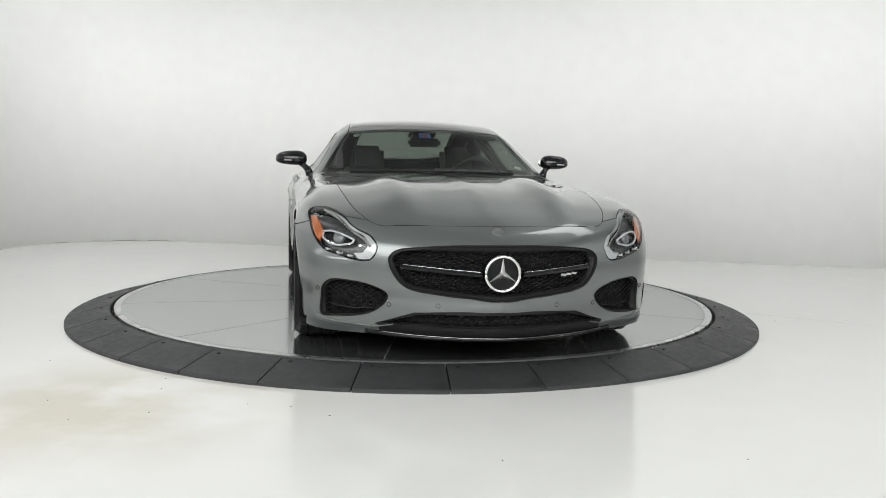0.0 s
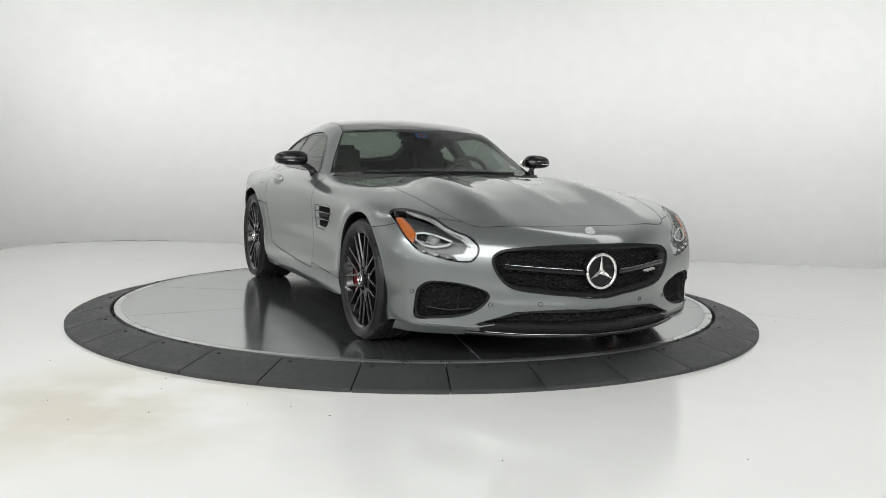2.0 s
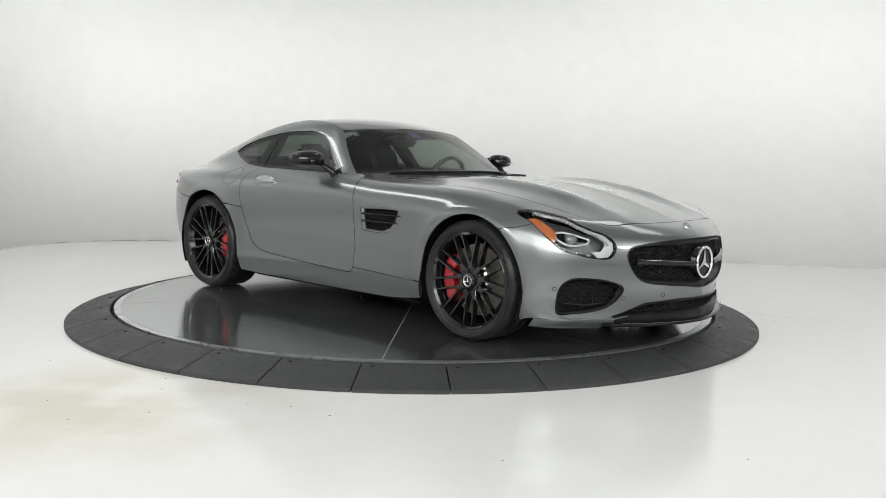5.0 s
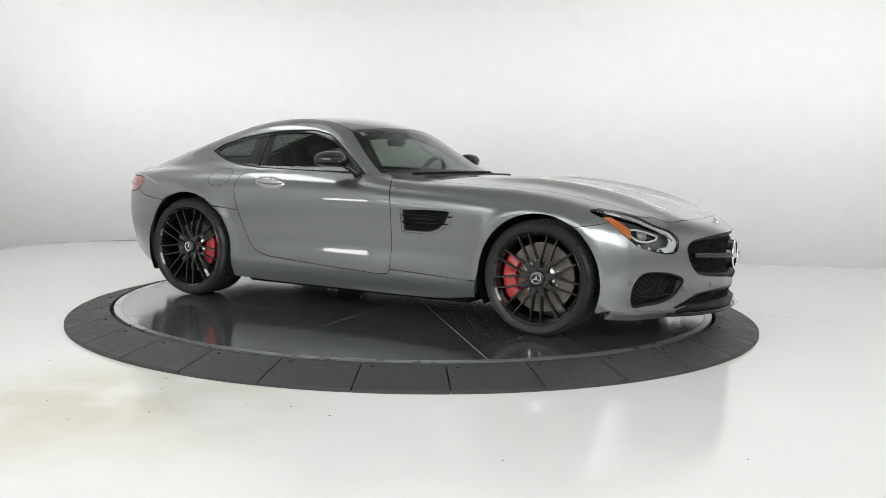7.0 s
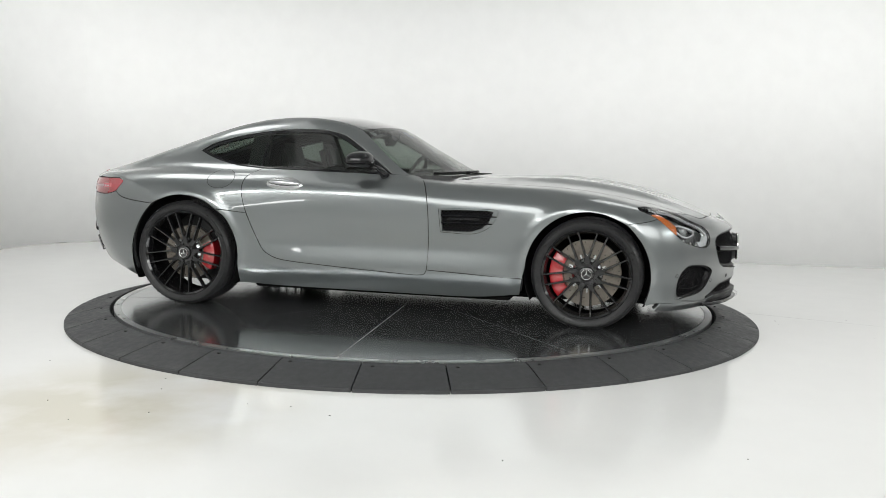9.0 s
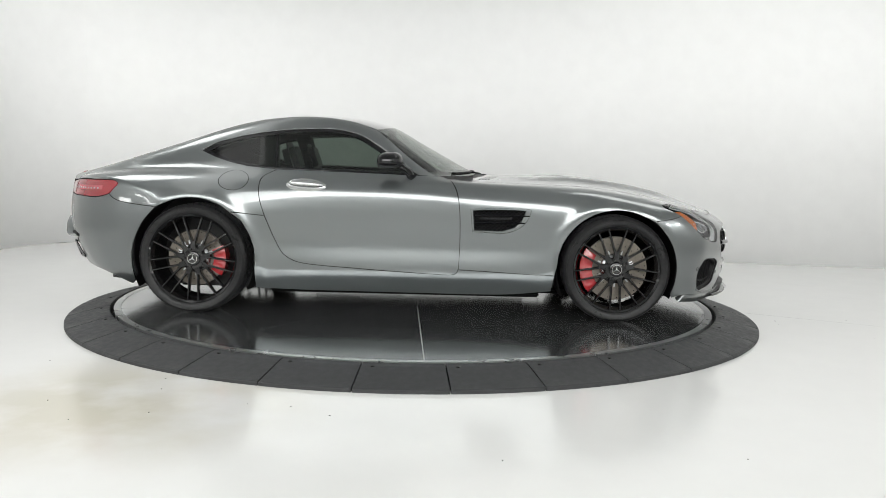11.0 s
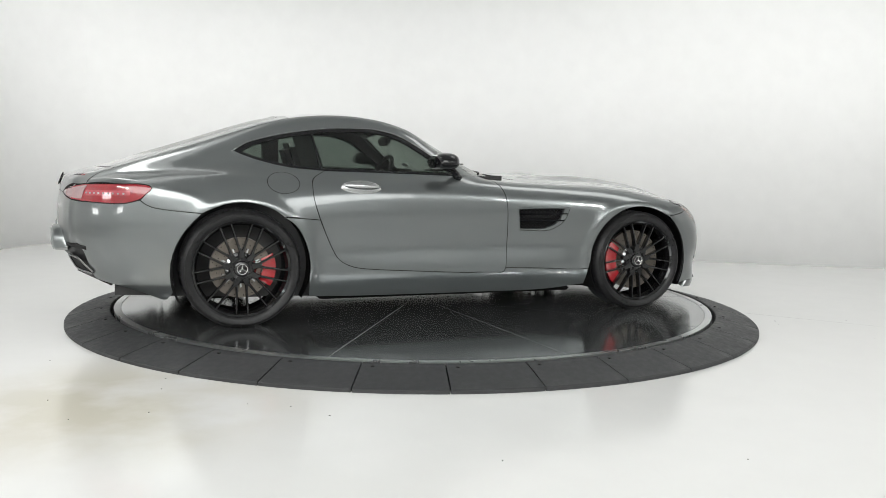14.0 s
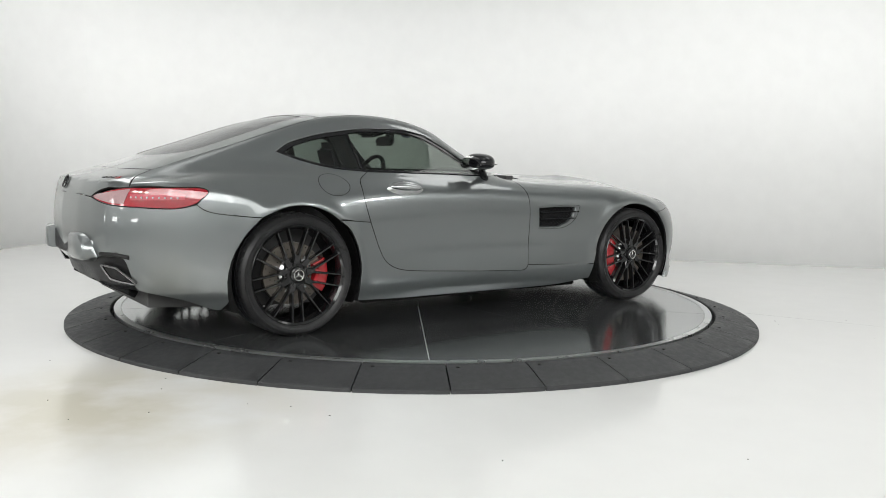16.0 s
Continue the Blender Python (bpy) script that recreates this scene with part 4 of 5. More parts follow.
def build_front():
    panel("grille_backing", GRILLE, "front", GAP, CAR, mirrored=True, lift=-.075, gap=-.01, fold=.005, grid=.04, label="black grille recess")
    # the walls of the recess and the mesh in it
    panel("grille_lip", GRILLE, "front", PLASTIC, CAR, mirrored=True, lift=-.012, gap=-.004, fold=.07, grid=.03, label="black grille surround",
          holes=[([P(q[0], q[1] * .990, .455 + (q[2] - .455) * .970) for q in GRILLE], True)])
    lattice("grille_mesh", GRILLE, "front", MESH, CAR, mirrored=True, lift=-.045, pitch=.0215, lines=(28, 152), wide=.0055, thick=.005, label="black diamond grille mesh")
    # studs of the mesh
    bm = bmesh.new()
    q = outline(GRILLE, "front", .01, True)
    rows = np.arange(.330, .585, .0115)
    for i, z in enumerate(rows):
        ys = np.arange(-.52, .52, .0435) + (.02175 if i % 2 else 0)
        ok = inside(inset(q, .015), np.stack([ys, ys * 0 + z], 1))
        if not ok.any():
            continue
        p, n = on_form("front", ys[ok], ys[ok] * 0 + z, -.038)
        for c in p:
            block(bm, (.004, .0085, .0045), c)
    tagged(part("grille_stud", bm, GLOSS_BLACK, CAR), kind="stuff")
    both_sides("grille_bar", sweep("front", [(.10, .452), (.25, .462), (.40, .472), (.475, .478)], -.012, .015, None, 8), GLOSS_BLACK, "gloss black bar across the grille")
    both_sides("grille_trim", sweep("front", [(.11, .464), (.25, .473), (.40, .483), (.47, .488)], -.004, .0019, None, 6), SILVER, "thin silver trim")
    # round emblem
    at = Vector((2.214, 0, .455))
    bm = bmesh.new()
    ring_on(bm, at, (1, 0, 0), .083, .0085)
    part("emblem_ring", bm, CHROME, CAR, "large chrome ring emblem", smooth=True)
    bm = bmesh.new()
    emblem(bm, .080, (0, 0, 0))
    arms = part("emblem_arm", bm, CHROME, CAR)
    arms.matrix_basis = Matrix.Translation(at) @ Matrix.Rotation(radians(-90), 4, "Z")
    bm = bmesh.new()
    bmesh.ops.create_cone(bm, cap_ends=True, segments=40, radius1=.092, radius2=.082, depth=.03, matrix=Matrix.Translation(at - Vector((.02, 0, 0))) @ Matrix.Rotation(radians(90), 4, "Y"))
    part("emblem_base", bm, GLOSS_BLACK, CAR, smooth=True, angle=30)
    # badge bars on the grille
    bm = bmesh.new()
    p, _ = on_form("front", [.33, .36, .39], [.440, .443, .446], -.010)
    for c in p:
        block(bm, (.006, .026, .012), c, Matrix.Rotation(radians(-22), 3, "Z"))
    part("grille_badge", bm, SILVER, CAR, "small silver badge of plain bars")
    p, n = on_form("nose", [0], [T(2.10, 0)[2] - (2.10 - .9)], .006)
    bm = bmesh.new()
    q = (Vector(n[0]) + Vector((.35, 0, 0))).normalized().to_track_quat("Z", "X").to_matrix()
    bmesh.ops.create_cone(bm, cap_ends=True, segments=32, radius1=.030, radius2=.027, depth=.006, matrix=Matrix.Translation(p[0]) @ q.to_4x4())
    part("hood_badge", bm, SILVER, CAR, "small round silver badge", smooth=True, angle=30)
    # air intakes
    for name, pts, mir in (("side_intake", FOG, False),):
        panel("side_intake_back", pts, "front", GAP, CAR, both=True, lift=-.075, gap=-.01, fold=.004, grid=.04)
        panel("side_intake_lip", pts, "front", PLASTIC, CAR, both=True, lift=-.012, gap=-.003, fold=.06, grid=.03, holes=[([P(q[0], .69 + (q[1] - .69) * .955, .30 + (q[2] - .30) * .93) for q in pts], False)])
        lattice("side_intake_mesh", pts, "front", MESH, CAR, both=True, lift=-.035, pitch=.020, lines=(35, 145), wide=.005, thick=.004, label="black diamond mesh")
        bm = bmesh.new()
        sweep("front", [(.80, .262), (.70, .250), (.60, .262)], -.030, .005, bm)
        sweep("front", [(.66, .255), (.66, .37)], -.032, .004, bm)
        both_sides("side_intake_bar", bm, PLASTIC)
    panel("low_intake_back", LOW, "front", GAP, CAR, mirrored=True, lift=-.06, gap=-.008, fold=.004, grid=.04)
    panel("low_intake_lip", LOW, "front", PLASTIC, CAR, mirrored=True, lift=-.010, gap=-.003, fold=.05, grid=.03, holes=[([P(q[0], q[1] * .93, .222 + (q[2] - .222) * .74) for q in LOW], True)])
    lattice("low_intake_mesh", LOW, "front", MESH, CAR, mirrored=True, lift=-.030, pitch=.024, lines=(30, 150), wide=.005, thick=.004, label="black diamond mesh")
    # splitter: a thin blade under the bumper
    ys = np.linspace(-.63, .63, 51)
    edge, _ = on_form("front", ys, ys * 0 + .165)
    verts, faces = [], []
    for (x, y, z), t in zip(edge, ys):
        drop = .012 * (1 - min(abs(t) / .63, 1) ** 4)
        out = .016 + .016 * math.exp(-((abs(t) - .40) / .22) ** 2)
        verts += [(x - .10, y, .150), (x + out - .012, y, .158 - drop), (x + out, y, .150 - drop), (x + out - .01, y, .138 - drop), (x - .14, y, .128)]
    for k in range(len(ys) - 1):
        for i in range(4):
            p = 5 * k + i
            faces.append((p, p + 5, p + 6, p + 1))
    mesh_object("front_splitter", verts, faces, GLOSS_BLACK, CAR, "gloss black front splitter")
    both_sides("intake_blade", sweep("front", [(.855, .210), (.80, .187), (.70, .178), (.585, .172), (.50, .190)], .003, .004), PAINT)
    lip = [K(N(.56, .176)), N(.66, .172), N(.78, .172), K(N(.905, .182)), K(N(.905, .138)), N(.78, .132), N(.66, .132), K(N(.54, .136))]
    panel("bumper_lip", lip, "front", PAINT, CAR, both=True, lift=.0025, gap=0, fold=.05, grid=.02, label="grey lower bumper lip")
    face = [N(0, .190), N(.25, .189), N(.45, .190), K(N(.575, .195)), K(N(.555, .138)), N(.3, .136), N(0, .138)]
    panel("splitter_face", face, "front", PLASTIC, CAR, mirrored=True, lift=.003, gap=0, fold=.03, grid=.02, label="black strip under the low intake")
    # the reflected light line on the gloss black edge, modelled as a thin bright bar
    both_sides("splitter_glint", sweep("front", [(0, .158), (.2, .158), (.4, .160), (.54, .166)], .034, .0016), EXHAUST, "thin bright bar standing in for the reflection along the splitter edge")
    # parking sensors
    for y, z in ((.296, .292), (-.296, .292), (.52, .285), (-.52, .285), (.855, .34), (-.855, .34)):
        p, n = on_form("front", [y], [z], .0005)
        bm = bmesh.new()
        ring_on(bm, p[0], n[0], .0105, .0014)
        part("parking_sensor", bm, GAP, CAR, smooth=True)


def build_headlamps():
    lamp = [K(LAMP_TIP), LAMP_SEAM] + LAMP_INNER_EDGE[::-1] + [LAMP_TOP] + LAMP_UPPER[::-1]
    panel("headlamp_bowl", lamp, "nose", LAMP_INNER, CAR, both=True, lift=-.055, gap=-.004, fold=.003, grid=.03, label="grey headlamp bowl")
    mid = P(1.82, .745, .61)
    panel("headlamp_rim", lamp, "nose", GLOSS_BLACK, CAR, both=True, lift=-.003, gap=.001, fold=.05, grid=.02,
          holes=[([P(*(mid + (np.array(q) - mid) * .978)) for q in lamp], False)])
    panel("headlamp_lens", lamp, "nose", LENS, CAR, both=True, lift=.0, gap=.003, fold=.002, grid=.02, label="clear headlamp lens")
    # bright band along the upper edge and round the front end
    edge = [np.array(q) for q in LAMP_UPPER + [LAMP_TOP] + LAMP_INNER_EDGE[:7]]
    band = [K(P(*(mid + (q - mid) * .97))) for q in edge] + [K(P(*(mid + (q - mid) * .77))) for q in edge[::-1]]
    panel("light_band", band, "nose", LAMP_LIGHT, CAR, both=True, lift=-.014, gap=0, fold=.012, grid=.012, label="bright daytime light band")
    # prisms along the band
    flat = lambda p: np.array(WAYS["nose"][1](p))
    line = [flat(p) for p in (P(1.655, .812, .712), P(1.73, .775, .698), P(1.80, .742, .676), P(1.90, .688, .630), P(1.95, .640, .600), P(1.982, .610, .565))]
    u = np.linspace(0, 1, len(line))
    bm = bmesh.new()
    for k in np.linspace(0, 1, 30):
        a = [np.interp(k, u, np.array(line)[:, i]) for i in (0, 1)]
        p, n = on_form("nose", [a[0]], [a[1]], -.011)
        block(bm, (.008, .008, .010), p[0], Matrix.Rotation(.7, 3, "Z") @ Matrix.Rotation(.6, 3, "X"))
    for ob in both_sides("light_prism", bm, CHROME, smooth=False):
        tagged(ob, kind="stuff")
    # orange reflector on the outer edge
    amber = [K(P(1.668, .880, .688)), K(P(1.700, .858, .693)), P(1.765, .842, .660), K(P(1.812, .832, .625)), K(P(1.820, .850, .578)), P(1.785, .868, .605), P(1.735, .880, .645)]
    panel("amber_reflector", amber, "nose", AMBER, CAR, both=True, lift=-.008, gap=0, fold=.010, grid=.012, label="orange side reflector")
    # the main light with its silver surround, and three small lights below
    surround = [P(1.812, .838, .632), P(1.84, .800, .642), P(1.89, .745, .625), P(1.932, .692, .597), P(1.93, .705, .577), P(1.895, .765, .563), P(1.86, .812, .572), P(1.825, .842, .600)]
    panel("projector_bay", surround, "nose", GLOSS_BLACK, CAR, both=True, lift=-.034, gap=0, fold=.004, grid=.014)
    ring = np.array([flat(p) for p in surround + surround[:1]])
    both_sides("projector_ring", sweep("nose", ring, -.020, .0055), LAMP_LIGHT, "silver surround of the main light")
    out = np.array((.78, .55, .30))
    c = P(1.875, .770, .603)
    bm = bmesh.new()
    ellipsoid(bm, c - out * .040, (.026, .036, .036), Vector(out).to_track_quat("X", "Z").to_matrix())
    both_sides("projector", bm, LAMP_GLASS, "grey glass projector")
    for p in (P(1.862, .815, .541), P(1.903, .760, .526), P(1.940, .710, .516)):
        bm = bmesh.new()
        ellipsoid(bm, p - out * .024, (.018, .020, .013), None, 8)
        ellipsoid(bm, p - out * .016 + np.array((.0, .006, .004)), (.009, .010, .008), None, 6)
        both_sides("small_light", bm, CHROME, smooth=False)


def build_side():
    panel("vent_back", VENT, "side", GAP, CAR, both=True, lift=-.045, gap=-.008, fold=.003, grid=.03)
    inner_vent = [P(.40 + (q[0] - .40) * .885 + .012, q[1], .62 + (q[2] - .62) * .90) for q in VENT]
    panel("vent_lip", VENT, "side", PAINT, CAR, both=True, lift=-.002, gap=.0, fold=.035, grid=.02, holes=[([K(q) for q in inner_vent], False)])
    lattice("vent_mesh", VENT, "side", MESH, CAR, both=True, lift=-.026, pitch=.017, lines=(40, 140), wide=.005, thick=.004, label="black mesh of the side vent")
    bm = bmesh.new()
    for z, x1 in ((.652, .762), (.608, .735)):
        xs = np.linspace(.43, x1 + .012, 14)
        p, n = on_form("side", xs, xs * 0 + z, .003)
        tube(bm, p, lambda u: .0065 * (1 - .5 * u), 8)
    both_sides("vent_fin", bm, GLOSS_BLACK, "gloss black vent fin")
    bm = bmesh.new()
    for x in np.arange(.475, .66, .0165):
        p, _ = on_form("side", [x], [.632], -.012)
        block(bm, (.011, .004, .013), p[0], None, .001)
    for ob in both_sides("vent_badge", bm, MESH, "dark badge of plain bars", smooth=False):
        tagged(ob, kind="stuff")
    # door handle: a rounded grip in a shallow bowl
    bm = bmesh.new()
    p, n = on_form("side", [-.608], [.808], .004)
    ellipsoid(bm, p[0] + np.array((0, 0, .010)), (.112, .020, .024), Matrix.Rotation(radians(3), 3, "Y"), 28)
    both_sides("door_handle", bm, SILVER, "satin silver door handle")
    bm = bmesh.new()
    ellipsoid(bm, p[0] - n[0] * .009 + np.array((0, 0, -.004)), (.130, .020, .054), Matrix.Rotation(radians(3), 3, "Y"), 28)
    both_sides("handle_bowl", bm, SILVER, "bright handle recess")
    # mirrors
    bm = bmesh.new()
    ellipsoid(bm, (0, 0, 0), (1, 1, 1), None, 36)
    square = lambda q, k: math.copysign(abs(q) ** k, q)
    for v in bm.verts:
        x, y, z = v.co
        x, y, z = square(x, .8), square(y, .75), square(z, .75)
        x *= .075 if x > 0 else .082
        z = z * (.061 if z > 0 else .040) * (1 - .12 * y)
        v.co = (x - .06 * (y * .5 + .5) ** 2 * .6, y * .105, z)
    bmesh.ops.transform(bm, matrix=Matrix.Translation((-.075, .960, .968)) @ Matrix.Rotation(radians(-10), 4, "Z"), verts=bm.verts)
    shell = both_sides("door_mirror", bm, GLOSS_BLACK, "gloss black door mirror")
    for ob, sg in zip(shell, (1, -1)):
        bm = bmesh.new()
        ellipsoid(bm, (-.155, sg * .955, .970), (.006, .092, .043), Matrix.Rotation(radians(-14 * sg), 3, "Z"), 24)
        part("mirror_glass", bm, CHROME, ob, "mirror glass", smooth=True)
        bm = bmesh.new()
        tube(bm, [(-.04, sg * .905, .940), (-.01, sg * .875, .925), (.02, sg * .850, .900), (.04, sg * .838, .868)], lambda u: .016 + .012 * u, 10)
        part("mirror_stalk", bm, GLOSS_BLACK, ob, smooth=True)
        bm = bmesh.new()
        block(bm, (.006, .10, .006), (-.012, sg * .965, .962), Matrix.Rotation(radians(-22 * sg), 3, "Z"), .002)
        part("mirror_trim", bm, CHROME, ob)
    # thin bright seal under the side glass
    bm = sweep("side", [(-1.02, .926), (-.811, .909), (-.306, .898), (.085, .885)], .001, .0035)
    both_sides("belt_trim", bm, GLOSS_BLACK, "black belt moulding")
    rail = [(-1.335, 1.014), (-1.24, 1.071), (-1.04, 1.126), (-.754, 1.166), (-.468, 1.171), (-.306, 1.137), (-.174, 1.061), (-.055, .979), (.07, .895)]
    both_sides("window_rail", sweep("side", rail, .0015, .0024), SILVER, "thin satin rail over the side glass")


def build_rear():
    tail = [K(P(-2.285, .43, .760)), P(-2.215, .572, .798), P(-2.14, .668, .817), P(-1.977, .814, .822), P(-1.835, .873, .821), P(-1.796, .889, .797), S(-1.838, .757), S(-1.866, .734),
            P(-1.957, .837, .711), P(-2.103, .75, .714), P(-2.235, .60, .724)]
    panel("tail_lamp", tail, "tail", RED_LENS, CAR, both=True, lift=-.002, gap=.0035, fold=.02, grid=.014, label="red tail lamp with clear strips")
    pale = [P(-2.262, .46, .762), P(-2.205, .58, .788), K(P(-2.13, .675, .804)), K(P(-2.165, .66, .730)), P(-2.225, .60, .735)]
    panel("tail_lamp_end", pale, "tail", PALE_LENS, CAR, both=True, lift=.0012, gap=0, fold=.003, grid=.014, label="pale inner end of the tail lamp")
    strip = [K(P(-2.13, .68, .778)), K(P(-1.90, .845, .778)), K(P(-1.90, .845, .752)), K(P(-2.13, .68, .748))]
    panel("tail_lamp_strip", strip, "tail", STRIP_LENS, CAR, both=True, lift=.0012, gap=0, fold=.003, grid=.014)
    bm = bmesh.new()
    for k in np.linspace(0, 1, 9):
        ph, z = math.atan2(.69 + .14 * k, 2.13 - .20 * k - 1.1), .766
        p, _ = on_form("tail", [ph], [z], .002)
        block(bm, (.010, .010, .010), p[0], Matrix.Rotation(.8, 3, "Z"), .002)
    for ob in both_sides("tail_lamp_diode", bm, LAMP_LIGHT, smooth=False):
        tagged(ob, kind="stuff")
    # diffuser: a dark recessed tray with fins, and the framed exhaust tips
    verts, faces = [], []
    for y in np.linspace(-.66, .66, 45):
        lo = .30
        x = B(abs(y), .42)[0]
        for dx, z in ((.0, .475 - .08 * (1 - abs(y) / .66)), (-.012, .40), (.03, .36), (.05, .30), (.10, .265), (.22, .235), (.45, .20)):
            verts.append((x + dx + (.02 if dx else .012), y, z))
    for k in range(44):
        for i in range(6):
            p = 7 * k + i
            faces.append((p, p + 7, p + 8, p + 1))
    mesh_object("diffuser", verts, faces, PLASTIC, CAR, "black rear diffuser")
    for y in (-.30, -.15, 0, .15, .30):
        bm = bmesh.new()
        block(bm, (.22, .012, .06), (-2.10, y, .255), Matrix.Rotation(radians(28), 3, "Y"), .003)
        part("diffuser_fin", bm, GLOSS_BLACK, CAR)
    # exhaust tips: slanted frames round a dark bore
    quad = [(.500, .405), (.60, .394), (.668, .318), (.655, .308), (.53, .330)]
    bore = [K(B(y, z)) for y, z in quad]
    panel("exhaust_bore", bore, "tail", GAP, CAR, both=True, lift=.004, gap=0, fold=.002, grid=.02, label="black exhaust bore")
    loop = []
    for i in range(5):
        (y0, z0), (y1, z1) = quad[i], quad[(i + 1) % 5]
        loop += [WAYS["tail"][1](B(y0 + (y1 - y0) * k, z0 + (z1 - z0) * k)) for k in (.06, .35, .65, .94)]
    both_sides("exhaust_tip", sweep("tail", loop + loop[:1], .008, .0065), EXHAUST, "dark chrome exhaust tip")
    for sg in (1, -1):
        # side slot above the tip
        bm = sweep("tail", [(math.atan2(.52, 1.16), .46), (math.atan2(.60, 1.11), .462), (math.atan2(.68, 1.05), .452)], .0, .012)
        if sg < 0:
            bmesh.ops.scale(bm, vec=(1, -1, 1), verts=bm.verts)
        part("bumper_slot", bm, GAP, CAR, smooth=True)
    # plate holder: plain, a dark recess with a pale plate
    bm = bmesh.new()
    x = B(0, .50)[0]
    block(bm, (.05, .50, .13), (x + .032, 0, .49), None, .012)
    part("plate_recess", bm, PLASTIC, CAR)
    bm = bmesh.new()
    xc = B(.36, .49)[0]
    loops = []
    for dx, k in ((.03, 1.0), (-.040, .95), (-.055, .78)):
        loops.append([bm.verts.new((xc + dx + .10 * (y - .36), .36 + (y - .36) * k, .488 + (z - .488) * k)) for y, z in ((.245, .56), (.38, .566), (.455, .52), (.475, .44), (.43, .415), (.25, .425))])
    for u, v in zip(loops, loops[1:]):
        for i in range(6):
            bm.faces.new((u[i], u[(i + 1) % 6], v[(i + 1) % 6], v[i]))
    bm.faces.new(loops[-1])
    edges = [q for q in bm.edges if len(q.link_faces) == 2]
    bmesh.ops.bevel(bm, geom=edges, offset=.006, segments=2, affect="EDGES")
    both_sides("bumper_boss", bm, PAINT, "grey moulding beside the plate recess", angle=50)
    # round badge and the bars of the model badge
    p, n = on_form("deck", [0], [.825 + 1.1 + B(0, .825)[0]], .003)
    bm = bmesh.new()
    ring_on(bm, p[0], n[0], .038, .004)
    q = Vector(n[0]).to_track_quat("Y", "Z").to_matrix()
    for k in range(3):
        a = radians(90 + 120 * k)
        tube(bm, [p[0], Vector(p[0]) + q @ Vector((.037 * math.cos(a), 0, .037 * math.sin(a)))], lambda u: .006 - .004 * u, 6)
    part("boot_badge", bm, GLOSS_BLACK, CAR, "dark round boot badge", smooth=True)
    for i, y in enumerate((-.43, -.463, -.496, -.529)):
        at = P(-2.19 - .42 * (y + .43), y, .834)
        n = slope(at[None])[0]
        turn = Vector(-n if n[0] > 0 else n).to_track_quat("Y", "Z").to_matrix()
        bm = bmesh.new()
        block(bm, (.026, .005, .022), at, turn, .001)
        part("model_badge", bm, RED if i == 3 else GLOSS_BLACK, CAR, "model badge as plain bars")


def build_glass_fittings():
    # wipers resting along the foot of the windscreen
    for y0, y1 in ((.55, -.02), (.02, -.58)):
        ys = np.linspace(y0, y1, 12)
        p = [Vector(T(.425 - .42 * y * y, y)) + Vector((0, 0, .003)) for y in ys]
        bm = bmesh.new()
        tube(bm, p, .006, 6)
        tube(bm, [Vector(T(p[0].x + .05, p[0].y)) + Vector((0, 0, -.002)), p[4]], .006, 6)
        part("wiper", bm, PLASTIC, CAR, "black wiper arm", smooth=True)
    # louvres at the back of the hood
    for sg in (1, -1):
        bm = bmesh.new()
        for k in range(4):
            ys = np.linspace(.36, .62, 6)
            p = [Vector(T(.535 + .018 * k - .28 * (y - .36), y)) + Vector((0, 0, -.003)) for y in ys]
            tube(bm, [Vector((q.x, q.y * sg, q.z)) for q in p], .005, 6)
        part("hood_louvre", bm, GLOSS_BLACK, CAR, "black slats of the hood louvre", smooth=True)
    # stickers on the windscreen
    def sticker(name, x, y, w, h, mat, label, lift=-.008):
        p, n = on_form("top", [x], [y], lift)
        q = Vector(n[0]).to_track_quat("Z", "Y").to_matrix()
        up = Vector(n[0])
        e1 = Vector((0, 1, 0))
        e1 = (e1 - up * e1.dot(up)).normalized()
        e2 = up.cross(e1)
        c = Vector(p[0])
        bm = bmesh.new()
        vs = [bm.verts.new(c + e1 * sx * w / 2 + e2 * sy * h / 2 + up * d) for d in (0, -.001) for sx, sy in ((-1, -1), (1, -1), (1, 1), (-1, 1))]
        bm.faces.new(vs[:4]), bm.faces.new(vs[4:])
        return part(name, bm, mat, CAR, label)
    sticker("blue_sticker", -.055, -.02, .085, .075, BLUE, "blue sticker on the windscreen")
    sticker("sticker_spot", -.052, -.02, .034, .034, AMBER, "", -.006)
    sticker("pale_sticker", .16, .62, .05, .040, WALL, "small pale sticker on the windscreen")
    sticker("round_sticker", -.155, -.50, .045, .045, LAMP_LIGHT, "small pale round sticker")


build_front()
build_headlamps()
build_side()
build_rear()
build_glass_fittings()


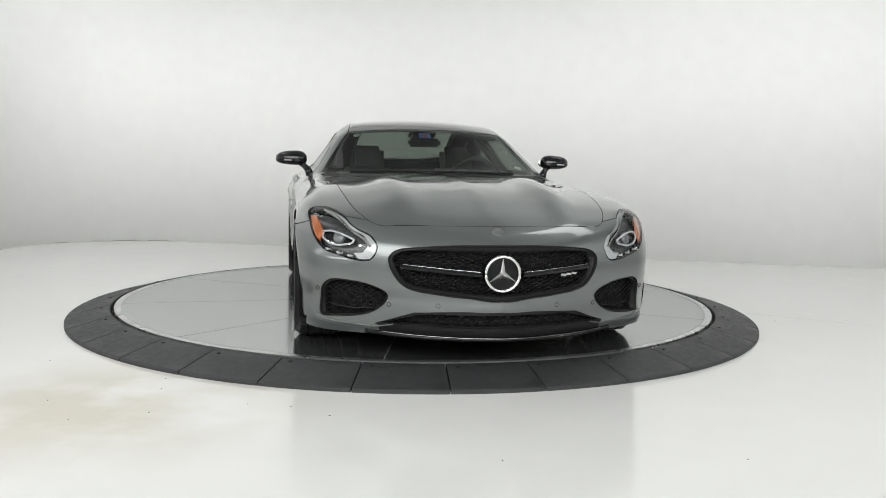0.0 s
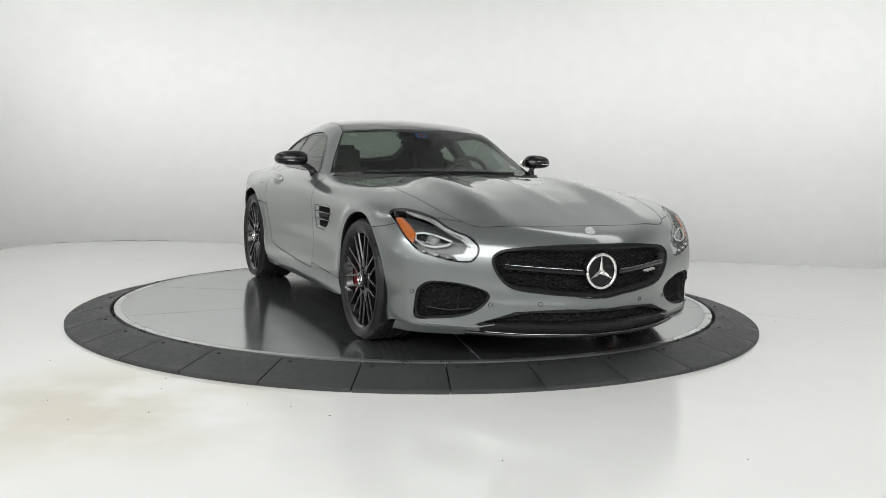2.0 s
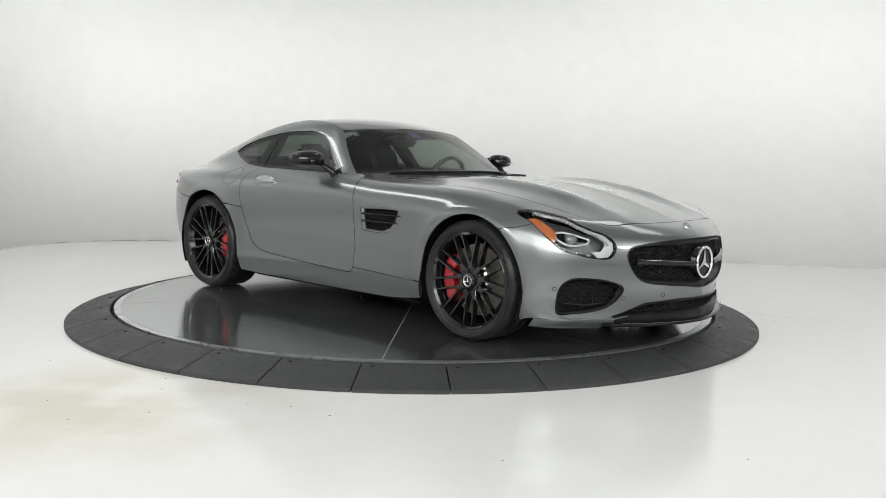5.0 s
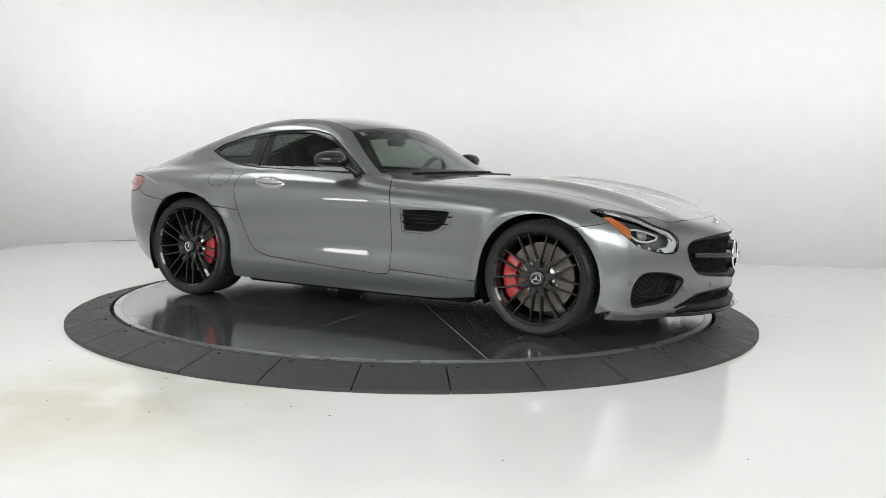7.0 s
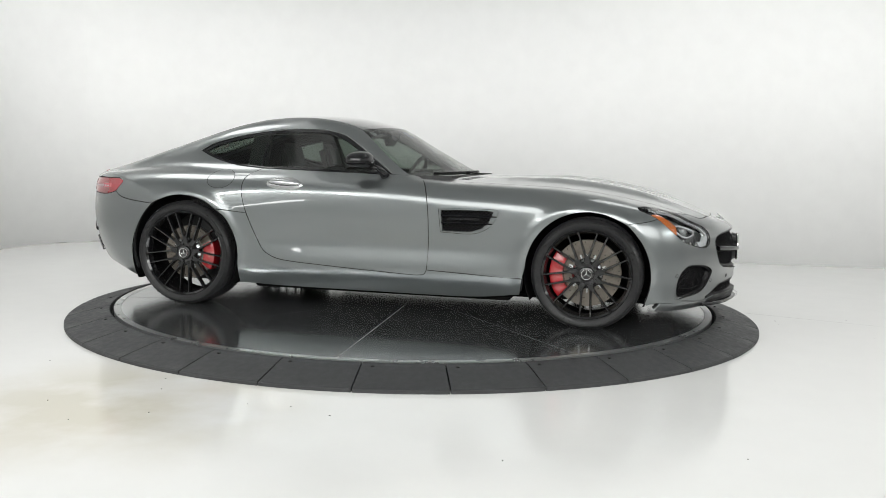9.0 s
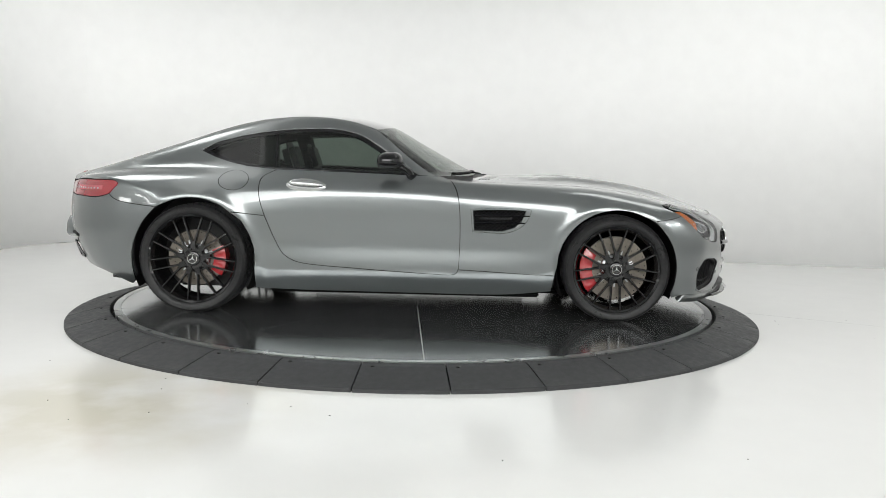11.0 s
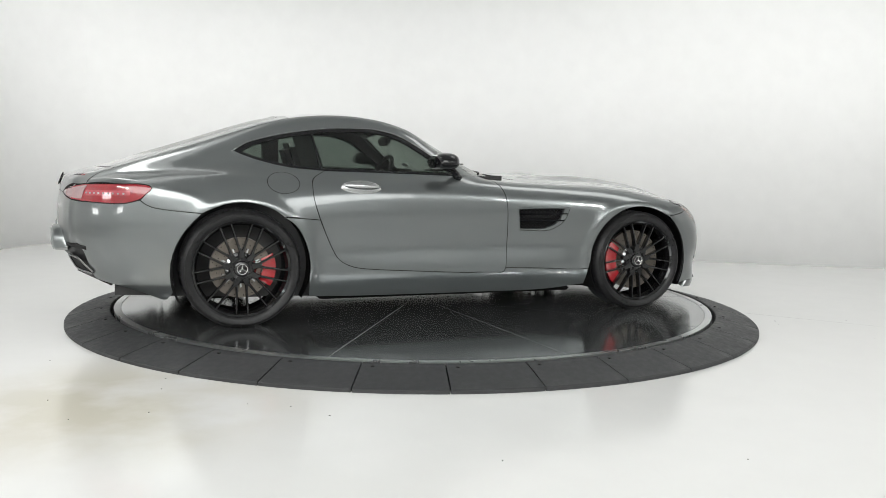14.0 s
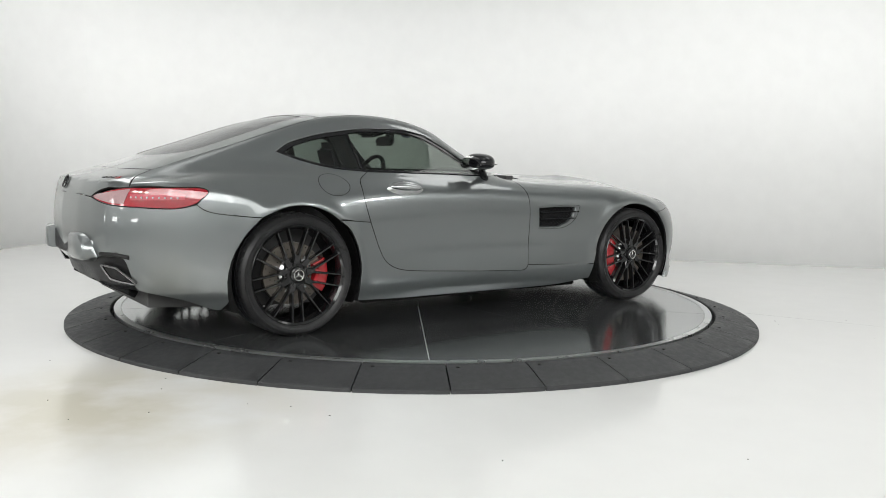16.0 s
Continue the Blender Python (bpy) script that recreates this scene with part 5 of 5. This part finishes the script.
# ---- inside the shell: dark structure behind the panel gaps, the cabin ----
def build_inner():
    inner = [K(S(-1.55, .68)), K(S(-1.50, .885)), S(-.8, .892), K(S(.25, .868)), S(.9, .79), K(S(1.40, .725)), K(S(1.30, .712))] + arch(AXLE, HUB_F, .378, 95, 190, 10)[1:] \
        + [K(S(.93, .20)), S(0, .16), K(S(-.91, .18))] + arch(-AXLE, HUB_R, .398, 0, 110, 10)[1:]
    hole = [K(S(.395, .705)), K(S(.80, .705)), K(S(.80, .53)), K(S(.395, .53))]
    panel("inner_side", inner, "lean", GAP, CAR, both=True, lift=-.016, fold=.004, holes=[(hole, False)], grid=.04, label="black inner body structure")
    panel("inner_hood", [T(.48, 0), T(.44, .4), K(T(.26, .82)), T(.9, .78), T(1.3, .76), K(T(1.55, .72)), T(1.78, .66), K(T(1.90, .56)), T(2.0, .3), T(2.03, 0)], "top", GAP, CAR, mirrored=True, lift=-.020, fold=.004, grid=.04, label="black inner body structure")
    glass_hole = [T(-.985, 0), K(T(-1.0, .40)), T(-1.3, .415), T(-1.5, .42), T(-1.70, .425), T(-1.79, .39), T(-1.875, .2), T(-1.895, 0)]
    panel("headliner", [T(-.17, 0), T(-.21, .38), K(T(-.27, .54)), T(-.6, .58), T(-1.0, .55), T(-1.4, .54), T(-1.7, .54), K(T(-2.02, .54)), T(-2.12, 0)], "top", TRIM, CAR, mirrored=True, lift=-.030, fold=.004,
          holes=[(glass_hole, True)], grid=.04, label="dark roof lining")
    window = [K(S(*BELT[0]))] + s(WINDOW_TAIL)[::-1] + [K(S(-1.325, 1.015))] + s(WINDOW_TOP) + [K(S(*BELT[-1]))]
    panel("pillar_trim", window + [K(SCREEN_FOOT)] + SCREEN_SIDE[::-1] + [K(SCREEN_CORNER)] + ROOF_SIDE + [K(ROOF_CORNER)] + HATCH_SIDE + [K(HATCH_CORNER), K(S(-1.85, .885)), S(-1.4, .895), K(S(-1.0, .895))],
          "lean", TRIM, CAR, both=True, lift=-.024, gap=.004, fold=.004, grid=.035, label="dark inner pillar trim")
    bm = bmesh.new()
    lo, hi = S(-.86, .90) + np.array((0, -.035, 0)), S(-.90, 1.15) + np.array((0, -.035, 0))
    rows = [[bm.verts.new(tuple(q + np.array((dx, dy, 0)))) for dx, dy in ((-.075, 0), (.055, 0), (.045, -.05), (-.065, -.05))] for q in (lo, (lo + hi) / 2, hi)]
    for u, v in zip(rows, rows[1:]):
        for i in range(4):
            bm.faces.new((u[i], u[(i + 1) % 4], v[(i + 1) % 4], v[i]))
    both_sides("centre_pillar", bm, TRIM, "dark centre pillar trim", angle=40)
    # floor pan
    bm = bmesh.new()
    block(bm, (3.35, 1.15, .03), (.16, 0, .135), None, .01)
    block(bm, (1.7, 1.70, .03), (0, 0, .15), None, .01)
    part("floor_pan", bm, LINER, CAR, "black underbody")
    # tub walls up to the glass
    verts, faces = [], []
    loop = [(.42, .66), (.30, .74), (-.2, .80), (-.9, .79), (-1.4, .70), (-2.0, .50)]
    ring = loop + [(x, -y) for x, y in loop[::-1]]
    for x, y in ring:
        verts += [(x, y, .15), (x, y, .885 if x > -1.5 else .84)]
    n = len(ring)
    faces += [(2 * i, 2 * ((i + 1) % n), 2 * ((i + 1) % n) + 1, 2 * i + 1) for i in range(n)]
    mesh_object("cabin_lining", verts, faces, TRIM, CAR, "dark cabin lining", smooth=False)
    bm = bmesh.new()
    block(bm, (.46, 1.36, .12), (.20, 0, .815), Matrix.Rotation(radians(4), 3, "Y"), .035)
    block(bm, (.16, .40, .07), (.02, .36, .875), None, .03)
    block(bm, (.10, .30, .30), (.02, 0, .70), Matrix.Rotation(radians(-25), 3, "Y"), .03)
    part("dashboard", bm, TRIM, CAR, "black dashboard", smooth=True, angle=40)
    bm = bmesh.new()
    block(bm, (.95, 1.25, .05), (-1.45, 0, .83), None, .015)
    block(bm, (.06, 1.30, .46), (-.98, 0, .66), None, .015)
    part("parcel_shelf", bm, TRIM, CAR, "dark rear shelf behind the seats")
    for y in (.36, -.36):
        seat = None
        bm = bmesh.new()
        block(bm, (.50, .48, .16), (-.40, y, .40), None, .05)
        seat = part("seat", bm, LEATHER, CAR, "black leather bucket seat", smooth=True, angle=50)
        bm = bmesh.new()
        tilt = Matrix.Rotation(radians(-17), 3, "Y")
        block(bm, (.13, .46, .52), (-.70, y, .66), tilt, .05)
        for sg in (-1, 1):
            block(bm, (.17, .08, .46), (-.66, y + sg * .21, .65), tilt, .03)
        part("backrest", bm, LEATHER, seat, smooth=True, angle=50)
        bm = bmesh.new()
        block(bm, (.09, .27, .22), (-.80, y, .975), tilt, .04)
        part("headrest", bm, LEATHER, seat, smooth=True, angle=50)
    wheel_pose = Matrix.Translation((-.12, .36, .835)) @ Matrix.Rotation(radians(24), 4, "Y") @ Matrix.Rotation(radians(90), 4, "Z")
    bm = spun([(.178 + .016 * math.cos(t), .016 * math.sin(t)) for t in np.linspace(0, 2 * math.pi, 11)[:-1]], 48, closed=True)
    block(bm, (.33, .025, .035), (0, .0, 0), None, .008)
    block(bm, (.035, .025, .16), (0, .0, -.09), None, .008)
    block(bm, (.11, .05, .10), (0, .0, 0), None, .02)
    part("steering_wheel", bm, LEATHER, CAR, "black steering wheel", smooth=True, angle=45).matrix_basis = wheel_pose
    bm = bmesh.new()
    block(bm, (.03, .24, .065), (-.20, 0, 1.105), Matrix.Rotation(radians(12), 3, "Y"), .018)
    block(bm, (.05, .05, .06), (-.16, 0, 1.145), None, .01)
    part("rear_view_mirror", bm, PLASTIC, CAR, "black rear-view mirror", smooth=True, angle=45)
    bm = bmesh.new()
    block(bm, (.14, .20, .05), (-.30, 0, 1.165), Matrix.Rotation(radians(-16), 3, "Y"), .02)
    part("camera_housing", bm, PLASTIC, CAR, smooth=True, angle=45)


build_inner()


# ---- what moves: the disc and the car on it turn together ----
def motions():
    turns = [(0, -81.18), (.5, -77.72), (1, -74.12), (1.5, -70.66), (2, -67.23), (2.5, -63.76), (3, -60.12), (3.5, -56.45), (4, -52.82), (4.6, -48.4), (5.3, -43.15), (6, -37.8),
             (6.5, -33.97), (7, -30.18), (7.5, -26.38), (8, -22.82), (8.5, -19.22), (9, -15.93), (9.6, -12.1), (10.25, -7.95), (10.9, -4.0),
             (11.5, -.10), (12, 3.74), (12.5, 7.54), (13, 11.22), (13.5, 15.1), (14, 18.76), (14.5, 22.56), (15, 26.28), (15.5, 29.75), (16, 33.35)]
    walk(DISC, [(t, pose(0, 0, 0, 0, 0, a)) for t, a in turns])
    walk(CAR, [(t, pose(0, 0, 0, 0, 0, a) @ pose(-.032, .077, .001)) for t, a in turns])


motions()
